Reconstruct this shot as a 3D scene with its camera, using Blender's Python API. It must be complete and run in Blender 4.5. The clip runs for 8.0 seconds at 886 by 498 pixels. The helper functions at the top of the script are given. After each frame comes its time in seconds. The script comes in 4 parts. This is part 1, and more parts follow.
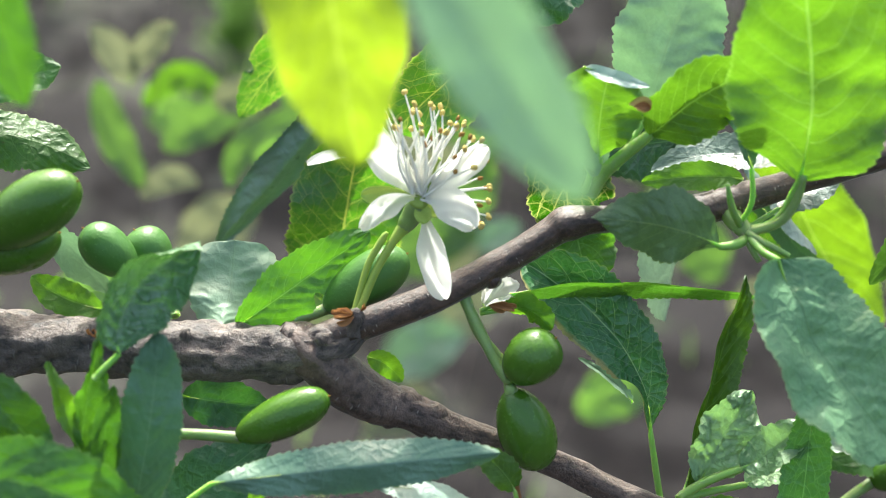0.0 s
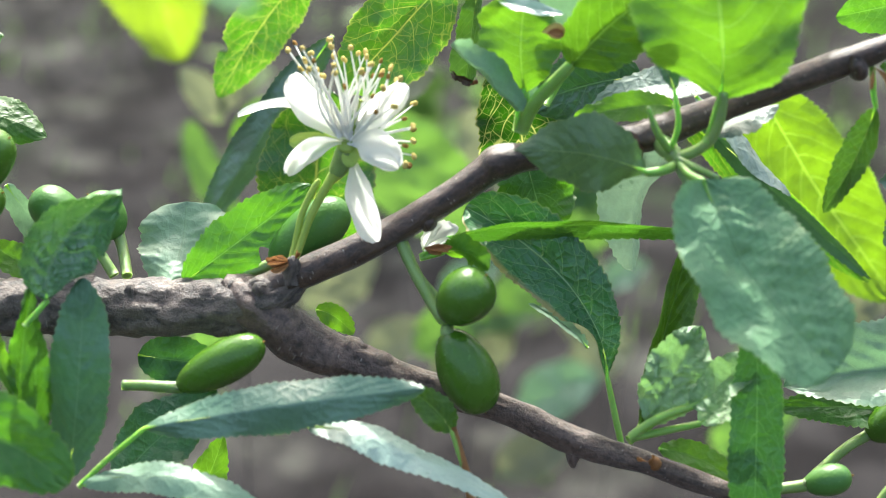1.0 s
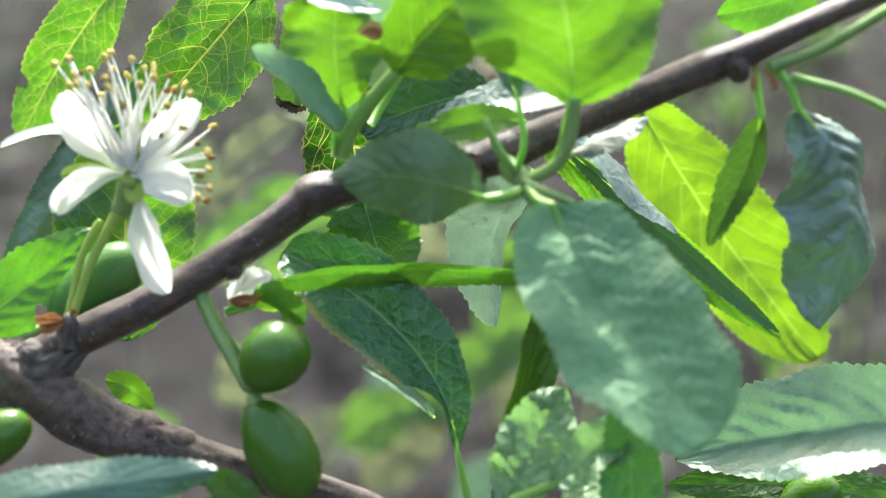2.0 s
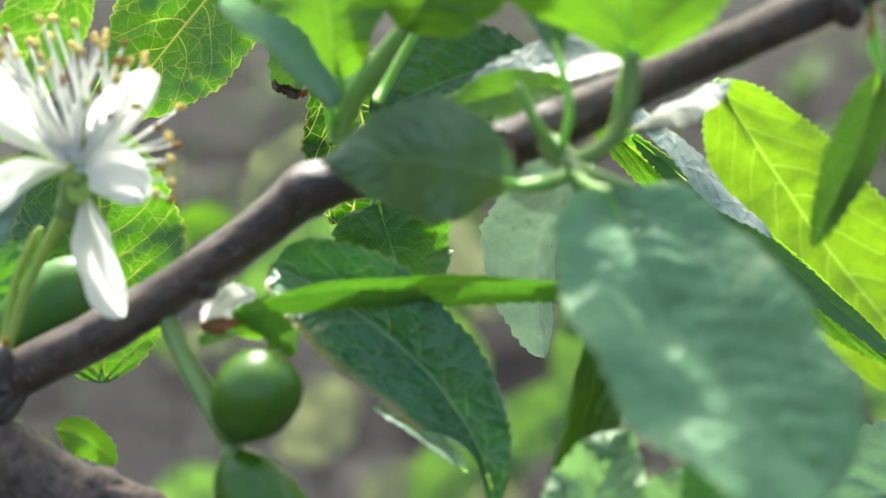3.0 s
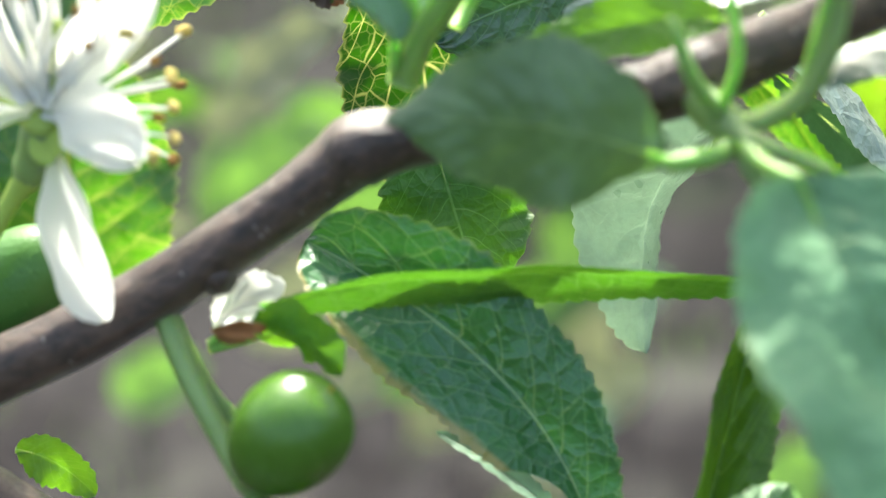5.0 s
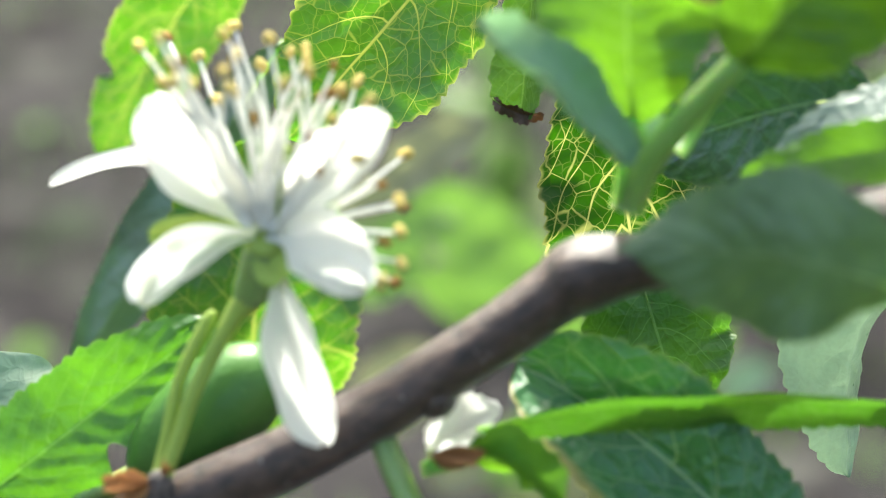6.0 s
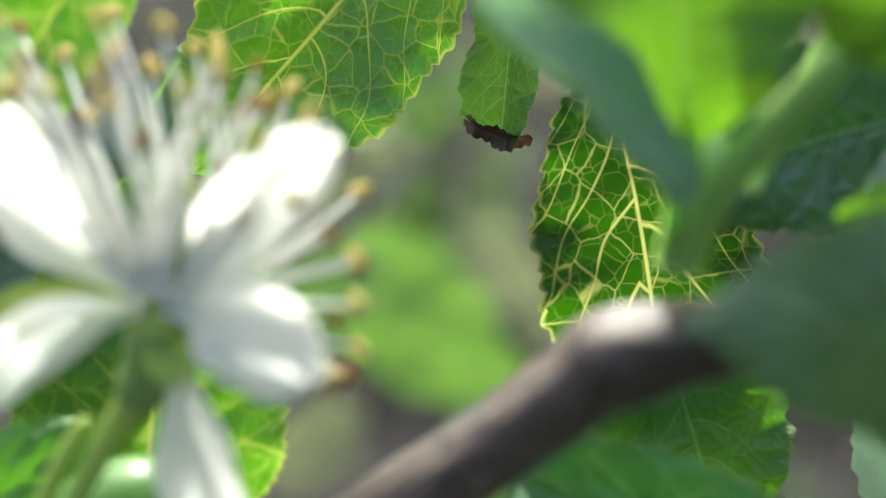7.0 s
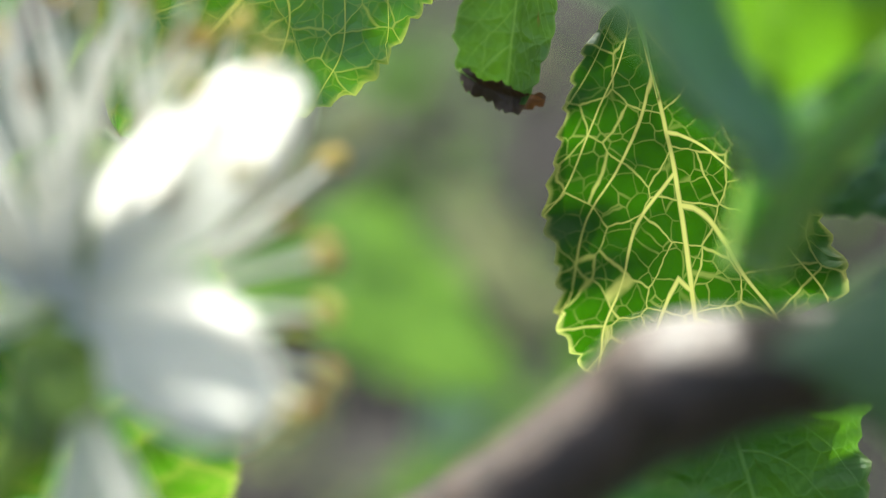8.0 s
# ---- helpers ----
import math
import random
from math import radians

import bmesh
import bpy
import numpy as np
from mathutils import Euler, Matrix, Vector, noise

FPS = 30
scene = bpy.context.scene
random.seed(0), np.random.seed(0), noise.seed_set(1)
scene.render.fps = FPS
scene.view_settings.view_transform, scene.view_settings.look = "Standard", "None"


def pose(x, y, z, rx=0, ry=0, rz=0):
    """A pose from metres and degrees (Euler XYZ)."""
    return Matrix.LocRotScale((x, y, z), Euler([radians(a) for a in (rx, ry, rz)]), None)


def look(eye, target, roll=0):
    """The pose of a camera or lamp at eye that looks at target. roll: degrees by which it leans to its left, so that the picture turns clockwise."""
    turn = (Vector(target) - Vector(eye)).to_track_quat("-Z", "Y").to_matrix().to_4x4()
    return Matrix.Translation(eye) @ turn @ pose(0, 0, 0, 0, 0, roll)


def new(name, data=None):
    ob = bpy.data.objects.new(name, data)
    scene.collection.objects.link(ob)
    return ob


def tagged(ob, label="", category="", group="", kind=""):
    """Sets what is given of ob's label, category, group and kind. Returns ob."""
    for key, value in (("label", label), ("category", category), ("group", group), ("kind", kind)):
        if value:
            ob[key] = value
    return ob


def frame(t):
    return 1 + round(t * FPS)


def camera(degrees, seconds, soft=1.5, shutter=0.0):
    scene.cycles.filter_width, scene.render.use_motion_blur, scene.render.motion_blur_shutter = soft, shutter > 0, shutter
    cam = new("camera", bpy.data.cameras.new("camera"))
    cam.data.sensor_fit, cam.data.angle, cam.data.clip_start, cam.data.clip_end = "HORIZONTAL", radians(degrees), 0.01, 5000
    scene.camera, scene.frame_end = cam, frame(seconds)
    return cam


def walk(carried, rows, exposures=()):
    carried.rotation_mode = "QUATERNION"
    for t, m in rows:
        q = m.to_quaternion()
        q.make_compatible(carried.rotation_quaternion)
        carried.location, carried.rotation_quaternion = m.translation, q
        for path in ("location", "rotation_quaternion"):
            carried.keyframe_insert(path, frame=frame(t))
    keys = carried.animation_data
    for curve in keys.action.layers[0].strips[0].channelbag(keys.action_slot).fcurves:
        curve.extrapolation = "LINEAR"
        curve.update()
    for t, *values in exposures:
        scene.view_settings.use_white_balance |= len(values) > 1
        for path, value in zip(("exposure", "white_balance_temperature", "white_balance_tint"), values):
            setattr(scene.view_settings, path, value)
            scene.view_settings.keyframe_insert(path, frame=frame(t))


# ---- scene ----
# The twig is laid out in centimetres in a frame of its own: x to the right, y away, z up.
TURN = pose(0, 0, 0.62, -8)
TWIG = TURN @ Matrix.Scale(0.01, 4)
cam = camera(32, 8.0, soft=1.0)
cam.data.dof.use_dof = True  # the lens stays focused near the plane of the rear tree's leaves, by an unseen leaf added above them, set where it is built
cam.data.dof.aperture_fstop = cam.data.lens / 3.9
PATH = [
    (0, (-3.312, -20.987, 7.967), (-3.257, -19.097, 7.315), 6.2),
    (0.5, (-1.801, -21.761, 7.331), (-1.867, -19.862, 6.708), 3.8),
    (1, (0.973, -21.295, 6.139), (0.737, -19.388, 5.583), 1.1),
    (1.5, (2.164, -19.896, 4.841), (1.956, -17.962, 4.376), 0.3),
    (1.7, (2.548, -18.941, 4.561), (2.344, -16.999, 4.126), 0.1),
    (2.8, (2.4, -14.317, 4.015), (2.143, -12.379, 3.593), -0.8),
    (3, (2.688, -13.625, 3.186), (2.366, -11.684, 2.826), -1.6),
    (3.5, (1.67, -12.067, 3.585), (1.351, -10.142, 3.145), -1.2),
    (4, (0.973, -10.731, 3.375), (0.768, -8.803, 2.886), 0.2),
    (4.2, (0.805, -10.292, 3.279), (0.644, -8.367, 2.763), 0.9),
    (5.3, (1.097, -9.848, 3.613), (0.801, -7.949, 3.059), -0.3),
    (5.5, (0.944, -9.838, 3.769), (0.632, -7.938, 3.227), -0.1),
    (6, (0.038, -9.861, 3.756), (-0.323, -7.948, 3.298), -0.3),
    (6.5, (-0.616, -8.347, 3.445), (-0.939, -6.42, 3.02), -0.4),
    (7, (-0.84, -6.807, 3.219), (-1.089, -4.866, 2.806), -0.2),
    (7.5, (-1.008, -5.723, 3.059), (-1.231, -3.782, 2.632), 0.4),
    (8, (-1.19, -4.954, 2.883), (-1.398, -3.016, 2.436), 0.6),
]
walk(cam, [(t, TURN @ look(Vector(eye) * 0.01, Vector(target) * 0.01, roll)) for t, eye, target, roll in PATH], [(0, 1.68, 6050, 4), (1.5, 1.81, 5950, 5), (3.0, 1.74, 6050, 4), (3.5, 1.86, 6100, 4), (5.5, 2.10, 6100, 4), (6.0, 1.96, 6100, 4), (6.5, 1.56, 6050, 4), (8, 1.44, 6050, 3)])


# ---- light ----
SUN_ELEVATION, SUN_AZIMUTH = radians(50), radians(-9)  # azimuth from +y (away), to the left
world = bpy.data.worlds.new("sky")
scene.world = world
world.use_nodes = True
sky = world.node_tree.nodes.new("ShaderNodeTexSky")
sky.sky_type, sky.sun_disc = "NISHITA", False
sky.sun_elevation, sky.sun_rotation = SUN_ELEVATION, SUN_AZIMUTH
sky.air_density, sky.dust_density = 1.3, 10.0
background = world.node_tree.nodes["Background"]
background.inputs["Strength"].default_value = 0.15
world.node_tree.links.new(sky.outputs["Color"], background.inputs["Color"])
sun_data = bpy.data.lights.new("sun", "SUN")
sun_data.energy, sun_data.angle, sun_data.color = 3.1, radians(0.6), (1.0, 0.95, 0.86)
sun = new("sun", sun_data)
toward = Vector((math.sin(SUN_AZIMUTH) * math.cos(SUN_ELEVATION), math.cos(SUN_AZIMUTH) * math.cos(SUN_ELEVATION), math.sin(SUN_ELEVATION)))
sun.matrix_world = Matrix.Translation(toward * 20) @ (-toward).to_track_quat("-Z", "Y").to_matrix().to_4x4()

# ---- materials ----


class Nodes:
    """A small helper for node materials."""

    def __init__(self, name):
        self.mat = bpy.data.materials.new(name)
        self.mat.use_nodes = True
        self.tree = self.mat.node_tree
        self.tree.nodes.clear()

    def add(self, kind, values=None, **props):
        node = self.tree.nodes.new(kind)
        if "operation" in props:
            node.operation = props["operation"]
        if "blend" in props:
            node.data_type, node.blend_type = "RGBA", props["blend"]
        if "feature" in props:
            node.feature = props["feature"]
        for key, value in (values or {}).items():
            if isinstance(value, bpy.types.NodeSocket):
                self.tree.links.new(value, node.inputs[key])
            else:
                node.inputs[key].default_value = value
        return node

    def math(self, op, a, b=0.0, c=0.0):
        return self.add("ShaderNodeMath", {0: a, 1: b, 2: c}, operation=op).outputs[0]

    def mix(self, fac, a, b, blend="MIX"):
        return self.add("ShaderNodeMix", {0: fac, 6: a, 7: b}, blend=blend).outputs[2]

    def noise(self, vec, scale, detail=3.0, rough=0.55):
        return self.add("ShaderNodeTexNoise", {"Vector": vec, "Scale": scale, "Detail": detail, "Roughness": rough}).outputs["Fac"]

    def ramp(self, fac, lo, hi):
        return self.add("ShaderNodeMapRange", {0: fac, 1: lo, 2: hi, 3: 0.0, 4: 1.0}).outputs[0]

    def finish(self, shader):
        out = self.tree.nodes.new("ShaderNodeOutputMaterial")
        self.tree.links.new(shader, out.inputs["Surface"])
        return self.mat


def rgb(r, g, b):
    return (r, g, b, 1.0)


def leaf_material(name, body, glow, vein, through_light, rough, spots=0.0, pits=0.6, net_gain=0.8, vein_light=None, net_top=0.14, shine=0.55, thick_veins=0.0, dry=0.0, cells=5.0):
    """A plum leaf: midrib, side veins and a fine net. The layer "vein" counts the side veins along the blade and gives the place across it;
    the layer "flat" is the blade laid flat, in centimetres."""
    glow = tuple(0.86 * c for c in glow)  # little of the light comes through a blade
    vein_light = vein_light and tuple(0.84 * c for c in vein_light)
    n = Nodes(name)
    uv = n.add("ShaderNodeUVMap").outputs["UV"]
    flat_node, vein_node = n.add("ShaderNodeUVMap"), n.add("ShaderNodeUVMap")
    flat_node.uv_map, vein_node.uv_map = "flat", "vein"
    flat = flat_node.outputs["UV"]
    place = n.add("ShaderNodeNewGeometry").outputs["Position"]
    info = n.add("ShaderNodeObjectInfo").outputs["Random"]
    sep = n.add("ShaderNodeSeparateXYZ", {0: vein_node.outputs["UV"]})
    run, v = sep.outputs[0], sep.outputs[1]
    side = n.math("ABSOLUTE", v)
    gap = n.math("SUBTRACT", 0.5, n.math("ABSOLUTE", n.math("SUBTRACT", n.math("FRACT", run), 0.5)))
    breadth = n.math("ADD", n.math("MULTIPLY", side, -0.018), 0.032 + thick_veins)
    lateral = n.add("ShaderNodeMapRange", {0: gap, 1: breadth, 2: n.math("MULTIPLY", breadth, 0.35), 3: 0.0, 4: 1.0}).outputs[0]
    mid = n.ramp(side, 0.024, 0.010)
    warp = n.add("ShaderNodeTexNoise", {"Vector": flat, "Scale": 6.0, "Detail": 2.0}).outputs["Color"]
    warped = n.add("ShaderNodeVectorMath", {0: warp, 1: (0.07, 0.07, 0.0), 2: flat}, operation="MULTIPLY_ADD").outputs[0]
    net1 = n.add("ShaderNodeTexVoronoi", {"Vector": warped, "Scale": cells, "Randomness": 0.9}, feature="DISTANCE_TO_EDGE").outputs["Distance"]
    net2 = n.add("ShaderNodeTexVoronoi", {"Vector": warped, "Scale": cells * 2.3, "Randomness": 1.0}, feature="DISTANCE_TO_EDGE").outputs["Distance"]
    fade = n.ramp(n.noise(flat, 4.0, 1.0), 0.25, 0.6)
    net = n.math("MAXIMUM", n.math("MULTIPLY", n.ramp(net1, 0.024, 0.006), 0.72), n.math("MULTIPLY", n.math("MULTIPLY", n.ramp(net2, 0.045, 0.012), fade), 0.32))
    veins = n.math("MINIMUM", n.math("MAXIMUM", n.math("MAXIMUM", mid, lateral), n.math("MULTIPLY", net, net_gain)), 1.0)
    surface = n.math("MAXIMUM", n.math("MAXIMUM", mid, n.math("MULTIPLY", lateral, 0.65)), n.math("MULTIPLY", net, net_top))
    blotch = n.noise(place, 160.0, 3.0)
    patch = n.noise(place, 420.0, 2.0)
    fine = n.noise(place, 2200.0, 2.0)
    tone = n.math("ADD", n.math("MULTIPLY", blotch, 0.55), n.math("ADD", n.math("MULTIPLY", info, 0.45), n.math("ADD", n.math("MULTIPLY", fine, 0.22), n.math("MULTIPLY", patch, 0.35))))
    tone = n.math("ADD", tone, 0.22)
    shade = n.add("ShaderNodeCombineColor", {0: tone, 1: tone, 2: tone}).outputs[0]
    top = n.mix(1.0, rgb(*body), shade, "MULTIPLY")
    top = n.mix(n.math("MULTIPLY", surface, 0.6), top, rgb(*vein))
    lit = n.mix(1.0, rgb(*glow), shade, "MULTIPLY")
    bright = vein_light or tuple(min(0.85, c * 1.35 + 0.04) for c in glow)
    lit = n.mix(n.math("MULTIPLY", veins, 0.85), lit, rgb(bright[0], bright[1] * 0.97, bright[2]))
    if spots:
        rust = n.ramp(n.noise(uv, 5.5, 3.0, 0.7), 0.655, 0.72)
        rust = n.math("MULTIPLY", rust, spots)
        top = n.mix(rust, top, rgb(0.16, 0.07, 0.02))
        lit = n.mix(rust, lit, rgb(0.10, 0.03, 0.01))
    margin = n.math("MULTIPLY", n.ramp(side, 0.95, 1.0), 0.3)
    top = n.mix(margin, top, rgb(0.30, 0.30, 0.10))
    # Sunlit rim along the teeth: a highlight put into the see-through colour.
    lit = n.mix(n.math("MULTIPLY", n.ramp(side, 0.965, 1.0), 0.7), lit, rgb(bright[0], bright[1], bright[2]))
    if dry:
        band = n.math("MULTIPLY", n.ramp(n.math("ADD", n.math("MULTIPLY", v, -1.0), n.math("MULTIPLY", n.noise(uv, 9.0, 2.0), 0.3)), 1.0, 1.1), dry)
        top = n.mix(band, top, rgb(0.34, 0.26, 0.08))
        lit = n.mix(band, lit, rgb(0.45, 0.36, 0.06))
    puff = n.math("SUBTRACT", n.math("ADD", n.math("MULTIPLY", n.ramp(net1, 0.0, 0.22), 0.55), n.math("MULTIPLY", n.ramp(net2, 0.0, 0.2), 0.16)), n.math("MULTIPLY", n.math("MAXIMUM", mid, lateral), 0.6))
    bump = n.add("ShaderNodeBump", {"Strength": min(1.0, 0.6 * pits), "Distance": 0.0007, "Height": n.math("ADD", puff, n.math("MULTIPLY", fine, 0.10))}).outputs[0]
    gloss = n.math("ADD", rough, n.math("MULTIPLY", n.math("SUBTRACT", patch, 0.5), 0.3))
    skin = n.add("ShaderNodeBsdfPrincipled", {"Base Color": top, "Roughness": gloss, "Specular IOR Level": shine, "Normal": bump}).outputs[0]
    back = n.add("ShaderNodeBsdfTranslucent", {"Color": lit}).outputs[0]
    return n.finish(n.add("ShaderNodeMixShader", {0: through_light, 1: skin, 2: back}).outputs[0])


LEAF_FRESH = leaf_material("leaf_fresh", (0.075, 0.180, 0.022), (0.150, 0.345, 0.008), (0.22, 0.36, 0.10), 0.50, 0.42, 0.0, net_gain=0.3)
LEAF_GREEN = leaf_material("leaf_green", (0.042, 0.125, 0.024), (0.11, 0.31, 0.008), (0.16, 0.30, 0.09), 0.42, 0.40, 0.15)
LEAF_NET = leaf_material("leaf_netted", (0.018, 0.066, 0.006), (0.028, 0.115, 0.001), (0.12, 0.2, 0.04), 0.66, 0.40, 0.0, pits=0.5, net_gain=0.95, vein_light=(0.66, 0.70, 0.20), net_top=0.1, shine=0.25, thick_veins=0.014, cells=3.7)
# Sunlit copy: backlight is put into the brighter glow and vein colours.
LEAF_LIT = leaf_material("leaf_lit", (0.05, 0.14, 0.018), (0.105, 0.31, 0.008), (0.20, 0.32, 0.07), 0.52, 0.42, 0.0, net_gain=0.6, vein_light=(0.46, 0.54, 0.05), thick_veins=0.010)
# Dark green; on shaded leaves the shade is put into this colour.
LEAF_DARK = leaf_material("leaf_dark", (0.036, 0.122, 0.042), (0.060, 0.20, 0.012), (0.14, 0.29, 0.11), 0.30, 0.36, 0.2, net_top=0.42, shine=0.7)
LEAF_LACE = leaf_material("leaf_lace", (0.030, 0.10, 0.030), (0.072, 0.22, 0.003), (0.16, 0.28, 0.06), 0.50, 0.34, 0.0, pits=0.7, net_gain=0.85, vein_light=(0.48, 0.56, 0.10), shine=0.8, cells=4.6)
# Sunlit copy: the sun behind is partly put into this yellower glow.
LEAF_SUN_TINT = leaf_material("leaf_sun_tint", (0.10, 0.19, 0.02), (0.225, 0.42, 0.008), (0.26, 0.36, 0.08), 0.52, 0.45, 0.0, net_gain=0.2)
LEAF_YOUNG = leaf_material("leaf_young", (0.27, 0.42, 0.21), (0.24, 0.46, 0.11), (0.18, 0.30, 0.13), 0.44, 0.36, 0.0, pits=1.2, net_gain=0.4, shine=0.8)
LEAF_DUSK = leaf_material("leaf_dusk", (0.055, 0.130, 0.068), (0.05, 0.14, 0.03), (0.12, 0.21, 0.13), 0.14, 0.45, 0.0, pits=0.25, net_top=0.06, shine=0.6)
# Glossy, with bluish-white sky sheen also put into the body colour.
LEAF_SKY_PALE = leaf_material("leaf_sky_pale", (0.27, 0.365, 0.295), (0.19, 0.31, 0.18), (0.16, 0.25, 0.17), 0.24, 0.33, 0.0, pits=0.4, shine=1.0)
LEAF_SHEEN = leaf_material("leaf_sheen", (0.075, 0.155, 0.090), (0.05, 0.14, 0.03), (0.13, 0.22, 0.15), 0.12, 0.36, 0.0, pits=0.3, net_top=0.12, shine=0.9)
LEAF_OLIVE = leaf_material("leaf_olive", (0.050, 0.115, 0.020), (0.075, 0.19, 0.008), (0.20, 0.26, 0.06), 0.36, 0.45, 0.9)
LEAF_BROAD = leaf_material("leaf_broad", (0.065, 0.155, 0.022), (0.125, 0.285, 0.008), (0.17, 0.29, 0.08), 0.46, 0.42, 0.1, net_gain=0.15)
LEAF_WITHERED = leaf_material("leaf_withered", (0.045, 0.024, 0.012), (0.05, 0.022, 0.006), (0.07, 0.04, 0.02), 0.25, 0.6, 0.3)
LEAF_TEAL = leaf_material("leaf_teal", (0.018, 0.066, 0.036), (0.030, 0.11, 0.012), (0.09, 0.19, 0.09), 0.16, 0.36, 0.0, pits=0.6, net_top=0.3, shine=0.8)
LEAF_MATT = leaf_material("leaf_matt", (0.190, 0.365, 0.170), (0.14, 0.31, 0.09), (0.095, 0.19, 0.08), 0.28, 0.56, 0.0, pits=0.6, net_top=0.16, shine=0.55)
LEAF_VEINED = leaf_material("leaf_veined", (0.040, 0.160, 0.042), (0.050, 0.20, 0.014), (0.34, 0.52, 0.27), 0.20, 0.34, 0.2, pits=0.7, net_gain=0.6, net_top=0.5, vein_light=(0.28, 0.42, 0.08), dry=0.7, shine=0.8)
LEAF_DULL = leaf_material("leaf_dull", (0.105, 0.170, 0.075), (0.10, 0.22, 0.035), (0.22, 0.28, 0.11), 0.30, 0.40, 0.0, pits=0.4)
LEAF_CRINKLED = leaf_material("leaf_crinkled", (0.105, 0.210, 0.105), (0.09, 0.24, 0.03), (0.16, 0.26, 0.15), 0.18, 0.27, 0.0, pits=0.9, net_top=0.15, shine=1.0)
# Real gloss; part of the sky's sheen sits in the paler body colour.
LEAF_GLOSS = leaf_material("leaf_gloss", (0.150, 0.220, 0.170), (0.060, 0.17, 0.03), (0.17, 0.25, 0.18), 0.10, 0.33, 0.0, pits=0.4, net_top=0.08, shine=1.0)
LEAF_PALE = leaf_material("leaf_pale", (0.215, 0.335, 0.215), (0.16, 0.31, 0.13), (0.12, 0.21, 0.11), 0.36, 0.46, 0.0, pits=0.3, shine=0.7)
LEAF_SPOTTED = leaf_material("leaf_spotted", (0.056, 0.14, 0.022), (0.074, 0.215, 0.006), (0.19, 0.31, 0.09), 0.44, 0.45, 0.7)


# Sunlit copy: a strong sun glow, put into the colour as yellow.
LEAF_SUN_YELLOW = leaf_material("leaf_sun_yellow", (0.12, 0.20, 0.02), (0.24, 0.36, 0.012), (0.30, 0.36, 0.08), 0.58, 0.45, 0.0, net_gain=0.15)
LEAF_SOFT = leaf_material("leaf_soft", (0.11, 0.20, 0.07), (0.16, 0.32, 0.04), (0.10, 0.19, 0.06), 0.42, 0.6, 0.0, pits=0.1, net_gain=0.0, net_top=0.0)
LEAF_DRY = leaf_material("leaf_dry", (0.175, 0.190, 0.115), (0.21, 0.235, 0.11), (0.14, 0.15, 0.09), 0.40, 0.7, 0.0, pits=0.1, net_gain=0.1)


def green_skin(name, colour, second, rough, scale, spec=0.5, sheer=0.0, deep=0.0):
    n = Nodes(name)
    place = n.add("ShaderNodeNewGeometry").outputs["Position"]
    info = n.add("ShaderNodeObjectInfo").outputs["Random"]
    wide = n.noise(place, scale, 3.0)
    fine = n.noise(place, scale * 14, 2.0)
    fac = n.math("ADD", n.math("MULTIPLY", wide, 0.8), n.math("MULTIPLY", info, 0.25))
    col = n.mix(fac, rgb(*colour), rgb(*second))
    col = n.mix(n.math("MULTIPLY", n.ramp(fine, 0.64, 0.72), 0.35), col, rgb(*[min(1, c * 1.7 + 0.04) for c in second]))
    bump = n.add("ShaderNodeBump", {"Strength": 0.25, "Distance": 0.0003, "Height": fine}).outputs[0]
    skin = n.add("ShaderNodeBsdfPrincipled", {"Base Color": col, "Roughness": n.math("ADD", rough, n.math("MULTIPLY", n.math("SUBTRACT", wide, 0.5), 0.2)), "Specular IOR Level": spec, "Normal": bump, "Subsurface Weight": deep, "Subsurface Radius": (0.7, 1.0, 0.3), "Subsurface Scale": 0.0016}).outputs[0]
    if sheer:
        back = n.add("ShaderNodeBsdfTranslucent", {"Color": col}).outputs[0]
        skin = n.add("ShaderNodeMixShader", {0: sheer, 1: skin, 2: back}).outputs[0]
    return n.finish(skin)


STALK = green_skin("green_stalk", (0.14, 0.23, 0.055), (0.25, 0.34, 0.12), 0.42, 350.0, 0.5, 0.0, 0.9)
RIB = green_skin("leaf_rib", (0.17, 0.31, 0.05), (0.27, 0.42, 0.10), 0.45, 350.0, 0.45, 0.0, 0.9)
FRUIT = green_skin("unripe_plum_skin", (0.030, 0.090, 0.004), (0.085, 0.180, 0.014), 0.26, 150.0, 0.45, 0.0, 0.25)
FRUIT_BLOOM = green_skin("bloomy_plum_skin", (0.050, 0.150, 0.022), (0.10, 0.22, 0.045), 0.40, 150.0, 0.40, 0.12)
PETAL = green_skin("white_petal", (0.91, 0.91, 0.86), (0.94, 0.94, 0.90), 0.6, 260.0, 0.3, 0.70)
FILAMENT = green_skin("white_filament", (0.80, 0.80, 0.74), (0.86, 0.86, 0.80), 0.55, 300.0, 0.3, 0.3)
ANTHER = green_skin("yellow_anther", (0.50, 0.37, 0.09), (0.62, 0.50, 0.16), 0.7, 900.0, 0.2)
BROWN_ANTHER = green_skin("withered_anther", (0.16, 0.08, 0.02), (0.30, 0.17, 0.04), 0.8, 900.0, 0.2)
SEPAL = green_skin("yellow_green_sepal", (0.28, 0.42, 0.07), (0.40, 0.50, 0.10), 0.5, 400.0, 0.4, 0.3)
SCALE = green_skin("rusty_bud_scale", (0.20, 0.085, 0.028), (0.42, 0.22, 0.085), 0.6, 500.0, 0.3, 0.3)

BUD = green_skin("red_brown_bud", (0.032, 0.012, 0.008), (0.080, 0.032, 0.019), 0.5, 500.0, 0.4)


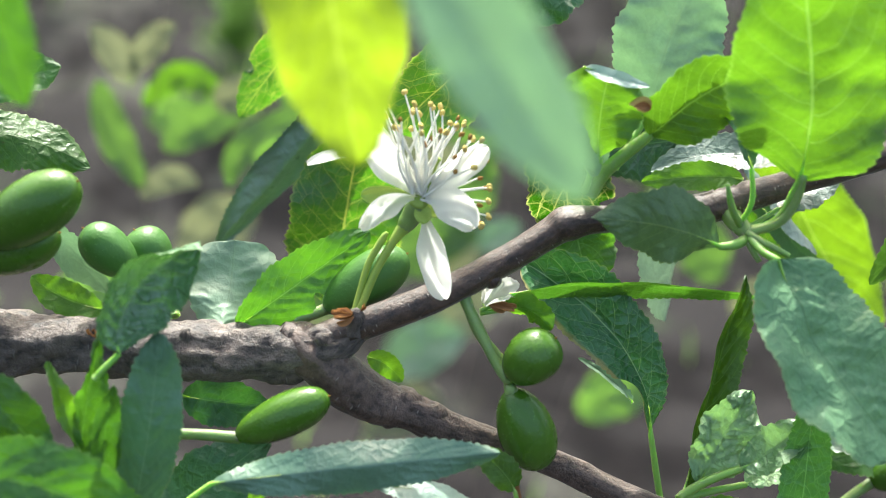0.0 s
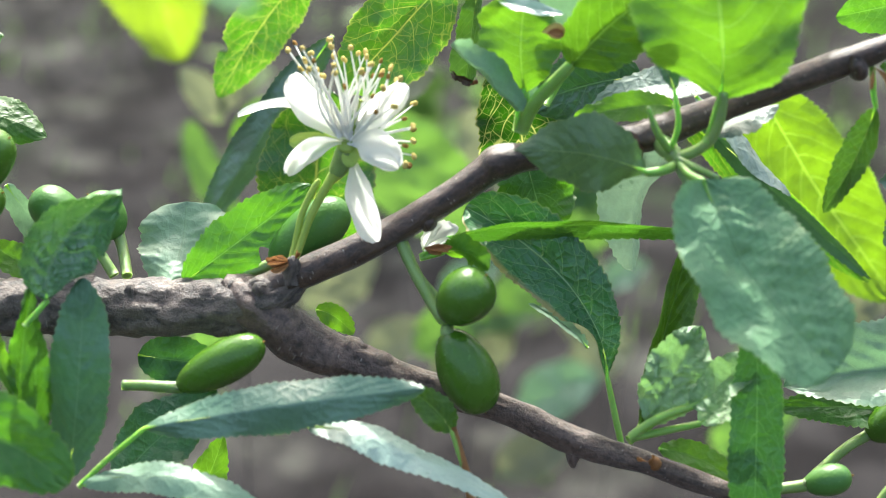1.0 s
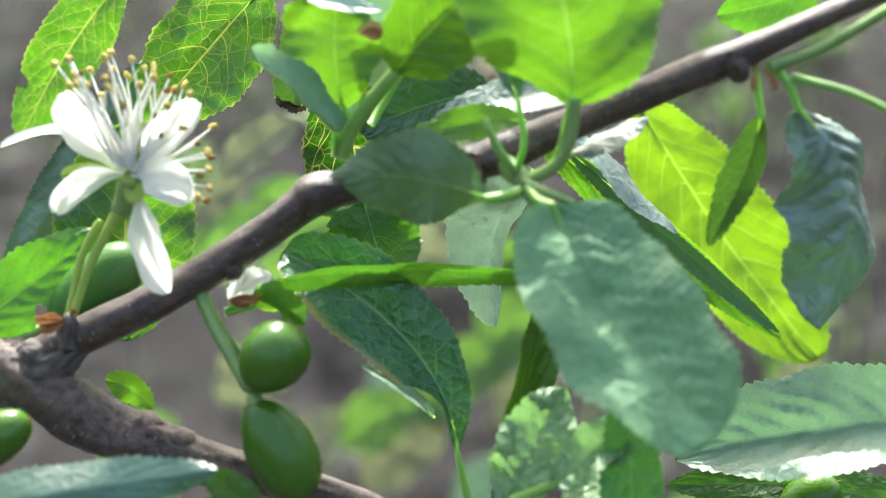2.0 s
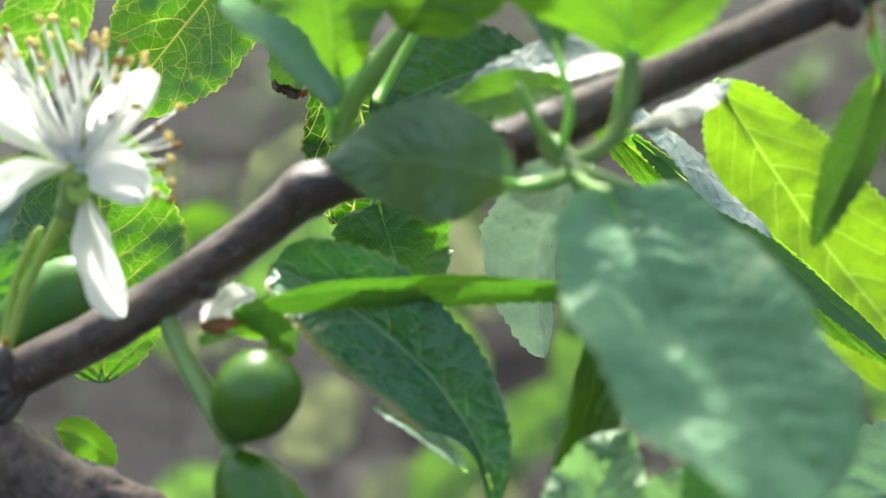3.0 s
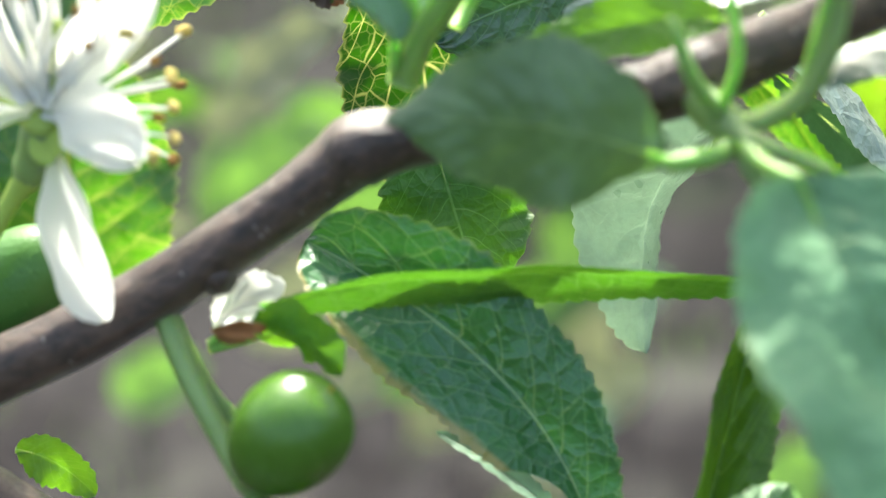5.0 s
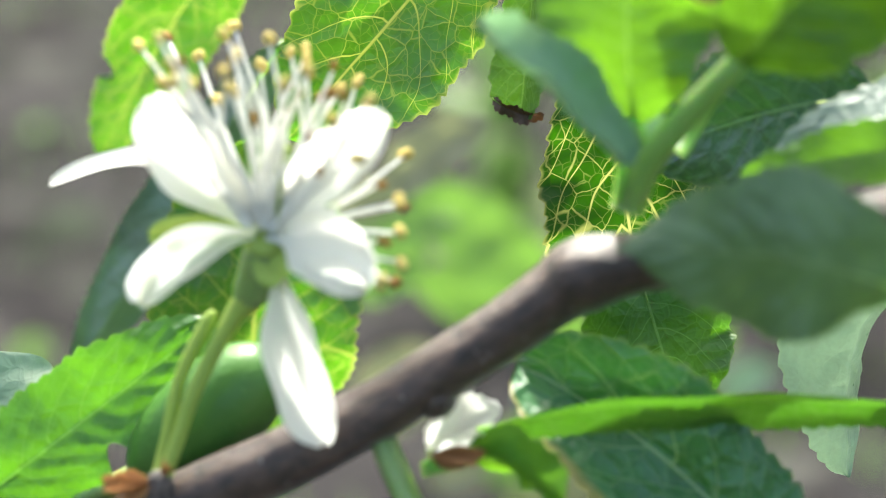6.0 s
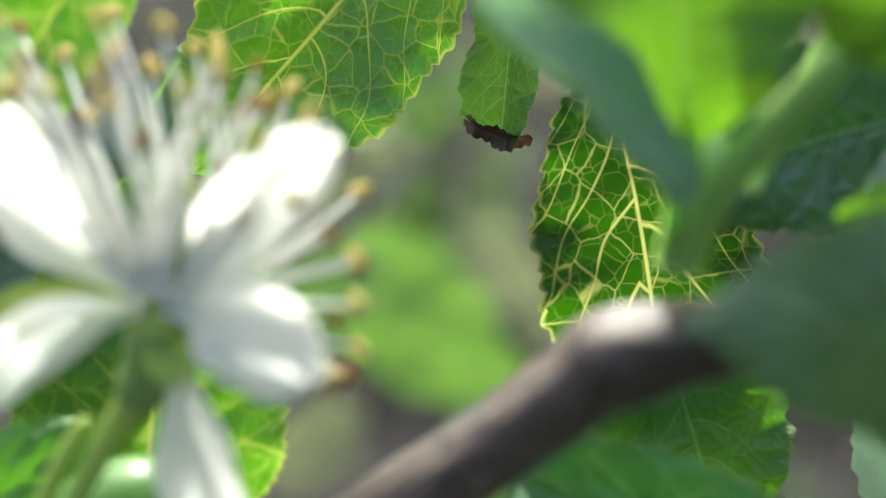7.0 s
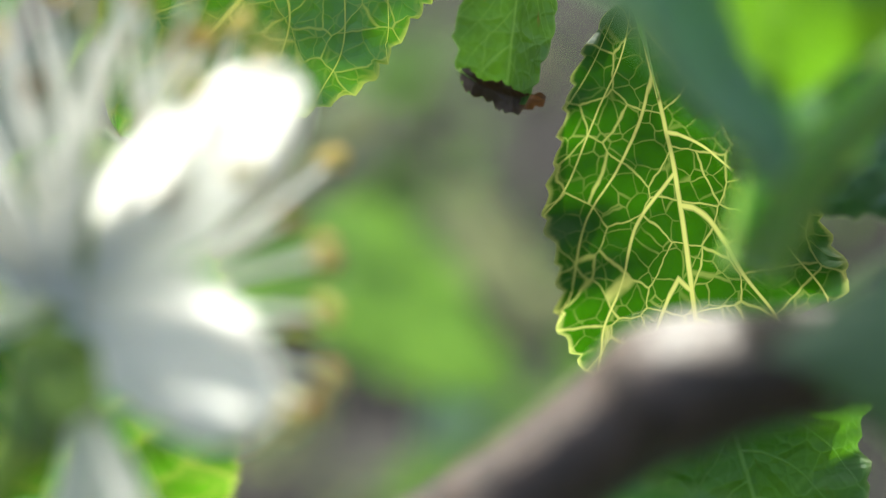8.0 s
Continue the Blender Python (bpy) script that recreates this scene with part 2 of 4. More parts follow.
def bark_material(name, dark, light, grain, relief=1.0, sheen=0.45, gloss=0.6, wax=0.0, crack=0.75, fuzz=0.15):
    n = Nodes(name)
    uv = n.add("ShaderNodeUVMap").outputs["UV"]
    place = n.add("ShaderNodeNewGeometry").outputs["Position"]
    along = n.add("ShaderNodeVectorMath", {0: uv, 1: (grain, 6.0, 1.0)}, operation="MULTIPLY").outputs[0]
    streak = n.noise(along, 2.2, 6.0, 0.68)
    ring = n.noise(n.add("ShaderNodeVectorMath", {0: uv, 1: (9.0, 1.2, 1.0)}, operation="MULTIPLY").outputs[0], 2.0, 3.0)
    wide = n.noise(place, 120.0, 4.0)
    fine = n.noise(place, 1500.0, 4.0, 0.7)
    fac = n.math("ADD", n.math("MULTIPLY", streak, 0.65), n.math("ADD", n.math("MULTIPLY", wide, 0.45), n.math("MULTIPLY", fine, 0.35)))
    col = n.mix(n.ramp(fac, 0.58, 0.90), rgb(*dark), rgb(*light))
    col = n.mix(n.math("MULTIPLY", n.ramp(streak, 0.47, 0.38), crack), col, rgb(*[c * 0.45 for c in dark]))
    col = n.mix(n.math("MULTIPLY", n.ramp(ring, 0.62, 0.72), 0.35), col, rgb(*[c * 0.5 for c in dark]))
    lent = n.add("ShaderNodeTexVoronoi", {"Vector": n.add("ShaderNodeVectorMath", {0: uv, 1: (7.0, 4.0, 1.0)}, operation="MULTIPLY").outputs[0], "Scale": 1.6}).outputs["Distance"]
    col = n.mix(n.math("MULTIPLY", n.ramp(lent, 0.13, 0.07), 0.7), col, rgb(0.36, 0.30, 0.25))
    height = n.math("ADD", n.math("MULTIPLY", streak, 0.8), n.math("ADD", n.math("MULTIPLY", fine, 0.5), n.math("MULTIPLY", n.ramp(lent, 0.14, 0.06), 0.5)))
    bump = n.add("ShaderNodeBump", {"Strength": relief, "Distance": 0.0009, "Height": height}).outputs[0]
    return n.finish(n.add("ShaderNodeBsdfPrincipled", {"Base Color": col, "Roughness": sheen, "Specular IOR Level": gloss, "Coat Weight": wax, "Coat Roughness": 0.5, "Sheen Weight": fuzz, "Sheen Roughness": 0.35, "Sheen Tint": rgb(0.9, 0.88, 0.85), "Normal": bump}).outputs[0])


BARK_OLD = bark_material("grey_brown_bark", (0.027, 0.0185, 0.0140), (0.190, 0.142, 0.113), 1.5, 1.1, 0.5, 0.6, 0.15, 0.7)
BARK_MID = bark_material("pinkish_brown_bark", (0.034, 0.0200, 0.0138), (0.165, 0.106, 0.078), 3.2, 0.7, 0.5, 0.5, 0.2, 0.4, 0.2)
BARK_YOUNG = bark_material("smooth_brown_bark", (0.022, 0.0105, 0.0062), (0.112, 0.064, 0.042), 2.6, 0.5, 0.45, 0.5, 0.3, 0.4, 0.28)


def soil_material():
    n = Nodes("dry_soil")
    place = n.add("ShaderNodeNewGeometry").outputs["Position"]
    wide = n.noise(place, 2.3, 4.0, 0.6)
    mid = n.noise(place, 11.0, 4.0, 0.6)
    fine = n.noise(place, 70.0, 4.0, 0.65)
    fac = n.math("ADD", n.math("MULTIPLY", wide, 0.5), n.math("ADD", n.math("MULTIPLY", mid, 0.4), n.math("MULTIPLY", fine, 0.25)))
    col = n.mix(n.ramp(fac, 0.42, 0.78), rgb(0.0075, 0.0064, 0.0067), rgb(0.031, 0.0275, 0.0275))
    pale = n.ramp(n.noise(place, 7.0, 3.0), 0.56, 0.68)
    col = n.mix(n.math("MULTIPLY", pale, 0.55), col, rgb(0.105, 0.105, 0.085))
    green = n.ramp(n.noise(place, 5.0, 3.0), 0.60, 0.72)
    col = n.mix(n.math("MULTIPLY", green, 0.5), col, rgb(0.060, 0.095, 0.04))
    bump = n.add("ShaderNodeBump", {"Strength": 0.5, "Distance": 0.012, "Height": n.math("ADD", mid, fine)}).outputs[0]
    return n.finish(n.add("ShaderNodeBsdfPrincipled", {"Base Color": col, "Roughness": 0.95, "Specular IOR Level": 0.15, "Normal": bump}).outputs[0])


SOIL = soil_material()
STRAW = green_skin("dry_straw", (0.38, 0.32, 0.20), (0.52, 0.46, 0.30), 0.8, 30.0, 0.2, 0.2)
WEED = green_skin("weed_leaf", (0.10, 0.20, 0.04), (0.22, 0.36, 0.08), 0.5, 12.0, 0.4, 0.45)

# ---- building helpers ----
ORIGIN = {}


def cm(p):
    """A place in the twig's own frame, in centimetres, as a place in the world."""
    return TWIG @ Vector(p)


def thing(name, at, label, category, group="", kind=""):
    ob = new(name)
    ob.location = at
    ob.empty_display_size = 0.005
    ORIGIN[ob.name] = Vector(at)
    return tagged(ob, label, category, group, kind)


def part(name, bm, material, parent=None, label="", at=None, smooth=True):
    """Links a bmesh whose vertices are in world metres as one mesh object under a thing or a part."""
    if at is None:
        bm.verts.ensure_lookup_table()
        at = bm.verts[0].co.copy()
    at = Vector(at)
    for v in bm.verts:
        v.co -= at
    mesh = bpy.data.meshes.new(name)
    bm.to_mesh(mesh)
    bm.free()
    for m in (material if isinstance(material, (list, tuple)) else (material,)):
        mesh.materials.append(m)
    if smooth:
        mesh.polygons.foreach_set("use_smooth", [True] * len(mesh.polygons))
    ob = new(name, mesh)
    ORIGIN[ob.name] = at
    if parent is not None:
        ob.parent = parent
        ob.location = at - ORIGIN[parent.name]
    else:
        ob.location = at
    return tagged(ob, label)


def curve(points, steps):
    """A smooth line through the points (Catmull-Rom); each point may carry more numbers, which are carried along."""
    pts = [np.array(p, float) for p in points]
    if len(pts) == 2:
        return [pts[0] + (pts[1] - pts[0]) * i / steps for i in range(steps + 1)]
    pts = [2 * pts[0] - pts[1]] + pts + [2 * pts[-1] - pts[-2]]
    out = []
    for k in range(1, len(pts) - 2):
        a, b, c, d = pts[k - 1:k + 3]
        for i in range(steps):
            s = i / steps
            out.append(0.5 * (2 * b + (c - a) * s + (2 * a - 5 * b + 4 * c - d) * s ** 2 + (3 * b - a - 3 * c + d) * s ** 3))
    out.append(pts[-2])
    return out


def tube(bm, line, sides=10, rough=0.0, grain=1.0, mat=0, seed=0.0, cap=True):
    """A tube along a line of (x, y, z, radius) in twig centimetres; rough lets the bark swell and shrink."""
    uv_layer = bm.loops.layers.uv.verify()
    rings, run, last = [], 0.0, None
    side = None
    runs = []
    for i, p in enumerate(line):
        here = Vector(p[:3])
        ahead = Vector(line[min(i + 1, len(line) - 1)][:3]) - Vector(line[max(i - 1, 0)][:3])
        ahead.normalize()
        if side is None:
            side = ahead.orthogonal().normalized()
        side = (side - ahead * side.dot(ahead)).normalized()
        up = ahead.cross(side)
        if last is not None:
            run += (here - last).length
        last = here
        ring = []
        for k in range(sides):
            a = 2 * math.pi * k / sides
            way = side * math.cos(a) + up * math.sin(a)
            r = p[3]
            if rough:
                q = Vector((math.cos(a) * 1.3, math.sin(a) * 1.3, run * 1.1 * grain + seed))
                r *= 1 + rough * noise.noise(q * 1.0) + rough * 0.6 * noise.noise(q * 2.7) + rough * 0.4 * noise.noise(Vector((q.x * 4, q.y * 4, q.z * 1.4))) + rough * 0.30 * noise.noise(Vector((q.x * 7, q.y * 7, q.z * 5)))
            ring.append(bm.verts.new(cm(here + way * r)))
        rings.append(ring)
        runs.append(run)
    for i in range(len(rings) - 1):
        for k in range(sides):
            f = bm.faces.new((rings[i][k], rings[i][(k + 1) % sides], rings[i + 1][(k + 1) % sides], rings[i + 1][k]))
            f.material_index = mat
            for loop, (uu, vv) in zip(f.loops, ((runs[i], k), (runs[i], k + 1), (runs[i + 1], k + 1), (runs[i + 1], k))):
                loop[uv_layer].uv = (uu, vv / sides)
    if cap:
        for ring in (rings[0], rings[-1]):
            mid = bm.verts.new(sum((v.co for v in ring), Vector()) / sides)
            for k in range(sides):
                bm.faces.new((ring[k], ring[(k + 1) % sides], mid)).material_index = mat


def stem(name, parent, points, material=None, sides=8, label="", steps=5, rough=0.0):
    bm = bmesh.new()
    tube(bm, curve(points, steps), sides, rough)
    return part(name, bm, material or STALK, parent, label, cm(points[0][:3]))


VIEW = Vector((0.05, -0.96, 0.22)).normalized()


def leaf(parent, b, m, t, width, turn=0.0, fold=12.0, mat=None, label="", blunt=0.36, wave=0.065, pucker=0.06, stalk=None, bite=None, base=0.62, stout=1.0, smooth_side=0, sweep=2.4, roll=0.0, quilt=0.010, tooth=1.0, ribs=8.5):
    """One plum leaf: base, middle and tip of its midrib, its breadth, the turn of its blade about the midrib (0: facing the path),
    the V of its two halves, and the way of its stalk from the twig. blunt moves the widest place towards the tip; pucker and quilt
    swell the blade between the side veins and between the finer ones; roll curls the margins."""
    rng = random.Random(int(abs(b[0] * 1000)) + int(abs(t[2] * 700)))
    b, m, t = Vector(b), Vector(m), Vector(t)
    c = 2 * m - (b + t) / 2
    length = (m - b).length + (t - m).length
    big = width > 0.7 and length > 1.4
    teeth = max(9, int(length / 0.12))
    nu, nv = teeth * (5 if big else 4), (11 if big else 6)
    bm = bmesh.new()
    uv_layer = bm.loops.layers.uv.verify()
    flat_layer = bm.loops.layers.uv.new("flat")
    vein_layer = bm.loops.layers.uv.new("vein")
    phase, ripple = rng.random() * 6, rng.uniform(1.6, 2.6)
    lift0 = rng.random() * 9
    shift = rng.random() * 40
    high = 0.95 - blunt * 0.75
    peak_s = base / (base + high)
    peak = (peak_s ** base) * ((1 - peak_s) ** high)
    grid, runs, wide = [], [], []
    for i in range(nu + 1):
        s = i / nu
        p = b * (1 - s) ** 2 + c * 2 * s * (1 - s) + t * s * s
        T = ((c - b) * (1 - s) + (t - c) * s).normalized()
        N = (VIEW - T * VIEW.dot(T)).normalized()
        S = T.cross(N)
        a = radians(turn)
        N, S = N * math.cos(a) + S * math.sin(a), S * math.cos(a) - N * math.sin(a)
        prof = (s ** base) * ((1 - s) ** high) / peak
        w = width / 2 * prof
        row, count = [], []
        for j in range(-nv, nv + 1):
            v = (j / nv) if abs(j) == nv else (j / nv) * 0.985
            side = 1 if v > 0 else -1
            ww = w
            if abs(j) == nv:
                spot = s * teeth + 0.35 * noise.noise(Vector((s * 17, lift0, side * 3.0)))
                f = spot % 1.0
                saw = f / 0.72 if f < 0.72 else (1 - f) / 0.28
                saw = saw ** 0.6
                ww = w * (1 + 0.03 * math.sin(s * 23 + phase)) + tooth * (0.038 + 0.018 * width) * (0.75 + 0.7 * noise.noise(Vector((s * 31, lift0, v)))) * (saw - 0.5) * min(1, prof * 3)
            if bite and abs(s - bite[0]) < bite[1] and v * bite[2] > 0:
                depth = 1 - bite[3] * (1 - ((s - bite[0]) / bite[1]) ** 2)
                ww = w * min(1.0, depth / max(abs(v), 1e-3)) if abs(v) > depth else w
            f = radians(fold)
            out = v * ww * math.cos(f)
            lift = abs(v) * ww * math.sin(f)
            lift += wave * width * abs(v) ** 1.5 * math.sin(s * 6.28 * ripple + phase + (1.4 if v > 0 else 0))
            lift += 0.18 * wave * width * abs(v) ** 2.5 * math.sin(s * 6.28 * 7.3 + phase * 2 + side)
            if roll:
                lift += roll * width * max(0.0, abs(v) - 0.45) ** 2
                out *= 1 - 0.35 * abs(roll) * max(0.0, abs(v) - 0.45)
            run = s * ribs - sweep * abs(v) ** 1.35 + 0.3 * noise.noise(Vector((s * 5, abs(v) * 1.5, lift0 + side)))
            ridge = (run + 0.22 * side) % 1.0
            tame = 0.25 if v * smooth_side > 0 else 1.0
            swell = max(0.1, 0.75 + 1.1 * noise.noise(Vector((s * 4.5, v * 2.0, lift0 + 5))))
            lift += pucker * width * tame * swell * 0.42 * (1 - (2 * ridge - 1) ** 2) * (1 - abs(v) ** 3) * (0.25 + 0.75 * min(1, abs(v) * 4))
            if quilt and big:
                near = noise.voronoi(Vector((s * length * 3.4, v * w * 3.4, lift0)))[0]
                lift += quilt * tame * min(1.0, (near[1] - near[0]) * 2.4) * (1 - abs(v) ** 6)
            q = (p + S * out + N * lift)
            lift2 = noise.noise(q * 1.6 + Vector((lift0, 0, 0))) * 0.06 * width
            row.append(bm.verts.new(cm(q + N * lift2)))
            count.append(run)
        grid.append(row)
        runs.append(count)
        wide.append(w)
    for i in range(nu):
        for j in range(2 * nv):
            f = bm.faces.new((grid[i][j], grid[i + 1][j], grid[i + 1][j + 1], grid[i][j + 1]))
            shift_run = 0.22 if j >= nv else -0.22
            for loop, (ii, jj) in zip(f.loops, ((i, j), (i + 1, j), (i + 1, j + 1), (i, j + 1))):
                loop[uv_layer].uv = (ii / nu, jj / nv - 1)
                loop[flat_layer].uv = (ii / nu * length + shift, (jj / nv - 1) * wide[ii] + shift)
                loop[vein_layer].uv = (runs[ii][jj] + shift_run + 20, jj / nv - 1)
    blade = part("leaf", bm, mat or LEAF_GREEN, parent, label, cm(b))
    rib = bmesh.new()
    thick = (0.028 + 0.011 * width) * stout
    line = [(*(b * (1 - s) ** 2 + c * 2 * s * (1 - s) + t * s * s), thick * max(0.12, 0.7 - s * 4.0) * (1.0 if s else 1.4)) for s in [k * 0.03 for k in range(9)]]
    if stalk:
        lead = curve([(*p, thick * 1.25) for p in stalk] + [(*b, thick * 1.05)], 5)
        line = lead[:-1] + line
    tube(rib, line, 6)
    part("leaf_stalk", rib, RIB, blade, "", cm(line[0][:3]))
    return blade


def fruit(a, b, width, mat, label, stalk, group="young plums", tip=True):
    """A young plum: an egg between the stalk end a and the far end b, with a seam down one side, a stalk and a withered style."""
    a, b = Vector(a), Vector(b)
    ob = thing("plum_fruit", cm(a), label, "fruit", group)
    axis = (b - a).normalized()
    side = (VIEW - axis * VIEW.dot(axis)).normalized()
    up = axis.cross(side)
    n, m = 22, 24
    bm = bmesh.new()
    rings = []
    L = (b - a).length
    for i in range(n + 1):
        s = i / n
        th = math.pi * s
        r = width / 2 * math.sin(th) ** 0.92 * (1 - 0.13 * math.cos(th))
        ring = []
        for k in range(m):
            al = 2 * math.pi * k / m
            seam = 1 - 0.055 * math.exp(-((al - 1.1) / 0.22) ** 2)
            wob = 1 + 0.02 * noise.noise(Vector((math.cos(al), math.sin(al), s * 3 + a.x)))
            q = a + axis * L * (1 - math.cos(th)) / 2 + (side * math.cos(al) + up * math.sin(al)) * max(r, 0.004) * seam * wob
            ring.append(bm.verts.new(cm(q)))
        rings.append(ring)
    for i in range(n):
        for k in range(m):
            bm.faces.new((rings[i][k], rings[i][(k + 1) % m], rings[i + 1][(k + 1) % m], rings[i + 1][k]))
    bm.faces.new(rings[0][::-1])
    bm.faces.new(rings[-1])
    part("flesh", bm, mat, ob, "", cm(a))
    if stalk:
        stem("stalk", ob, [(*p, 0.085) for p in stalk] + [(*a, 0.095), (*(a + axis * 0.06), 0.11)])
    if tip:
        stem("style", ob, [(*(b - axis * 0.02), 0.022), (*(b + axis * 0.035), 0.008)], BROWN_ANTHER, 6)
    return ob


# ---- the ground ----


def ground_height(x, y):
    return 0.05 * noise.noise(Vector((x * 0.9, y * 0.9, 3.0))) + 0.012 * noise.noise(Vector((x * 3.1, y * 6.0, 7.0))) + 0.008 * noise.noise(Vector((x * 13, y * 13, 1.0)))


def spaced(fine, step, far, grow):
    out, x, d = [], 0.0, step
    while x < far:
        out.append(x)
        if x > fine:
            d *= grow
        x += d
    return out + [far]


def build_ground():
    half = spaced(2.6, 0.045, 900.0, 1.25)
    xs = [-v for v in half[:0:-1]] + half
    ys = [1.6 + v for v in xs]
    bm = bmesh.new()
    grid = [[bm.verts.new((x, y, ground_height(x, y) if abs(x) < 12 and abs(y) < 14 else 0.0)) for y in ys] for x in xs]
    for i in range(len(xs) - 1):
        for j in range(len(ys) - 1):
            bm.faces.new((grid[i][j], grid[i + 1][j], grid[i + 1][j + 1], grid[i][j + 1]))
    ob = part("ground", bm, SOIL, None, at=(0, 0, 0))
    tagged(ob, "bare grey-brown garden soil with clods and weeds", "soil", kind="structure")


build_ground()


# ---- the plum tree ----
base = cm((-52, 6, -70))
tree = thing("plum_tree", (base.x, base.y, 0.0), "young plum tree with a grey-brown branch bearing leaves and green plums", "tree")
rear = thing("plum_tree", (base.x + 0.1, base.y + 0.35, 0.0), "neighbouring plum tree whose sunlit leaves hang behind the branch", "tree")
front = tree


def wood(name, parent, points, material, sides, rough, steps=10, grain=1.0, label="", seed=0.0):
    bm = bmesh.new()
    tube(bm, curve(points, steps), sides, rough, grain, 0, seed)
    return part(name, bm, material, parent, label, cm(points[0][:3]))


wood("trunk", tree, [(-52, 8, -72, 3.4), (-51, 6, -45, 2.9), (-47, 4, -22, 2.3), (-38, 2, -8, 1.6), (-27, 0.6, -3.4, 0.9)], BARK_OLD, 20, 0.14, 14, 0.4)
wood("branch", tree, [(-28, 0.6, -3.5, 0.9), (-18, 0.1, -2.0, 0.62), (-10.69, 0, -1.52, 0.50), (-8.9, 0, -1.40, 0.45), (-8.04, 0, -1.33, 0.43), (-6.55, 0, -1.24, 0.43), (-5.3, 0, -1.18, 0.39), (-4.5, 0, -1.06, 0.38), (-4.05, 0.02, -0.84, 0.30), (-3.7, 0.04, -0.62, 0.12)], BARK_OLD, 40, 0.25, 22, 1.2)
wood("upper_twig", tree, [(-4.95, 0, -1.22, 0.12), (-4.55, 0.0, -1.05, 0.25), (-3.93, 0.05, -0.66, 0.245), (-2.81, 0.15, -0.12, 0.232), (-1.72, 0.35, 0.56, 0.218), (-1.15, 0.44, 0.98, 0.225), (-0.92, 0.46, 1.14, 0.265), (-0.55, 0.5, 1.235, 0.215), (0.1, 0.5, 1.34, 0.203), (1.0, 0.5, 1.56, 0.225), (1.35, 0.5, 1.70, 0.235), (2.22, 0.5, 2.08, 0.195), (3.44, 0.5, 2.62, 0.195), (4.12, 0.5, 2.91, 0.179), (4.35, 0.5, 3.02, 0.156), (5.12, 0.5, 3.38, 0.133), (7.0, 0.5, 4.2, 0.109), (9.5, 0.4, 5.0, 0.078)], BARK_YOUNG, 26, 0.09, 16, 1.0, "smooth dark brown twig with a shiny upper edge", 4.0)
wood("lower_twig", tree, [(-4.95, 0, -0.75, 0.12), (-4.6, 0, -0.98, 0.35), (-4.2, 0, -1.30, 0.385), (-3.85, 0, -1.57, 0.375), (-3.4, 0, -1.78, 0.34), (-2.85, 0, -1.90, 0.279), (-2.3, 0, -2.12, 0.254), (-1.7, 0, -2.25, 0.221), (-0.6, -0.1, -2.48, 0.201), (0.39, -0.2, -2.84, 0.205), (1.47, -0.3, -3.08, 0.172), (2.71, -0.4, -3.42, 0.148), (4.34, -0.5, -3.95, 0.131), (7.5, -0.6, -4.9, 0.082)], BARK_MID, 32, 0.16, 18, 1.0, "knobbly pinkish-brown side twig", 9.0)


def knot(at, way, radius, height, material, label=""):
    """A knob, bud scar or stub on the bark."""
    at, way = Vector(at), Vector(way).normalized()
    line = [(*(at + way * height * s), radius * r) for s, r in ((-0.6, 1.1), (0.0, 1.15), (0.35, 1.0), (0.65, 0.82), (0.88, 0.5), (1.0, 0.18))]
    bm = bmesh.new()
    tube(bm, line, 16, 0.40, 4.0, 0, at.x)
    return part("knot", bm, material, tree, label, cm(at))


knot((-4.75, -0.1, -0.85), (-0.1, -0.2, 1), 0.094, 0.175, BARK_OLD)
knot((-4.95, -0.1, -0.92), (-0.5, -0.1, 1), 0.072, 0.140, BARK_OLD)
knot((-4.33, -0.25, -0.75), (-0.3, -0.6, 0.7), 0.086, 0.126, BARK_OLD)
knot((0.98, 0.36, 1.50), (0.15, -0.6, -0.6), 0.145, 0.24, BUD, "plump reddish brown bud")
knot((-1.92, 0.22, 0.22), (0.35, -0.5, -0.6), 0.11, 0.10, BARK_YOUNG)
knot((-3.25, -0.2, -2.0), (0.2, -1, -0.3), 0.086, 0.084, BARK_MID)
knot((-3.0, 0, -1.68), (0.1, -0.3, 1), 0.20, 0.15, BARK_MID)
knot((-2.55, 0, -1.86), (0.3, -0.2, 1), 0.18, 0.16, BARK_MID)
knot((-3.5, 0, -1.50), (0.3, -0.4, 1), 0.14, 0.10, BARK_MID)
knot((0.35, -0.25, -3.05), (0.1, -0.2, -1), 0.086, 0.182, BARK_MID)
knot((-7.6, -0.2, -1.0), (-0.1, -0.4, 1), 0.115, 0.140, BARK_OLD)
knot((-6.3, -0.2, -0.92), (0.1, -0.3, 1), 0.101, 0.126, BARK_OLD)
knot((-6.9, -0.25, -1.62), (0.1, -0.5, -1), 0.115, 0.140, BARK_OLD)
knot((4.0, 0.4, 2.75), (0.2, -0.4, -1), 0.144, 0.210, BARK_YOUNG)
knot((1.55, -0.45, -3.0), (0.1, -0.6, 0.6), 0.086, 0.140, SCALE, "reddish brown bud scar")


def scales(at, way, count, size, seed):
    """A tuft of rusty bud scales at the foot of a stalk."""
    rng = random.Random(seed)
    for k in range(count):
        side = Vector((rng.uniform(-1, 1), rng.uniform(-1, 0.4), rng.uniform(-0.4, 0.8)))
        w = (Vector(way) + side * 0.45).normalized()
        tip = Vector(at) + w * size * rng.uniform(0.7, 1.2)
        petal_blade("bud_scale", tree, at, (Vector(at) + tip) / 2 + side * 0.04, tip, size * rng.uniform(0.22, 0.4), rng.uniform(-70, 70), 45, SCALE)


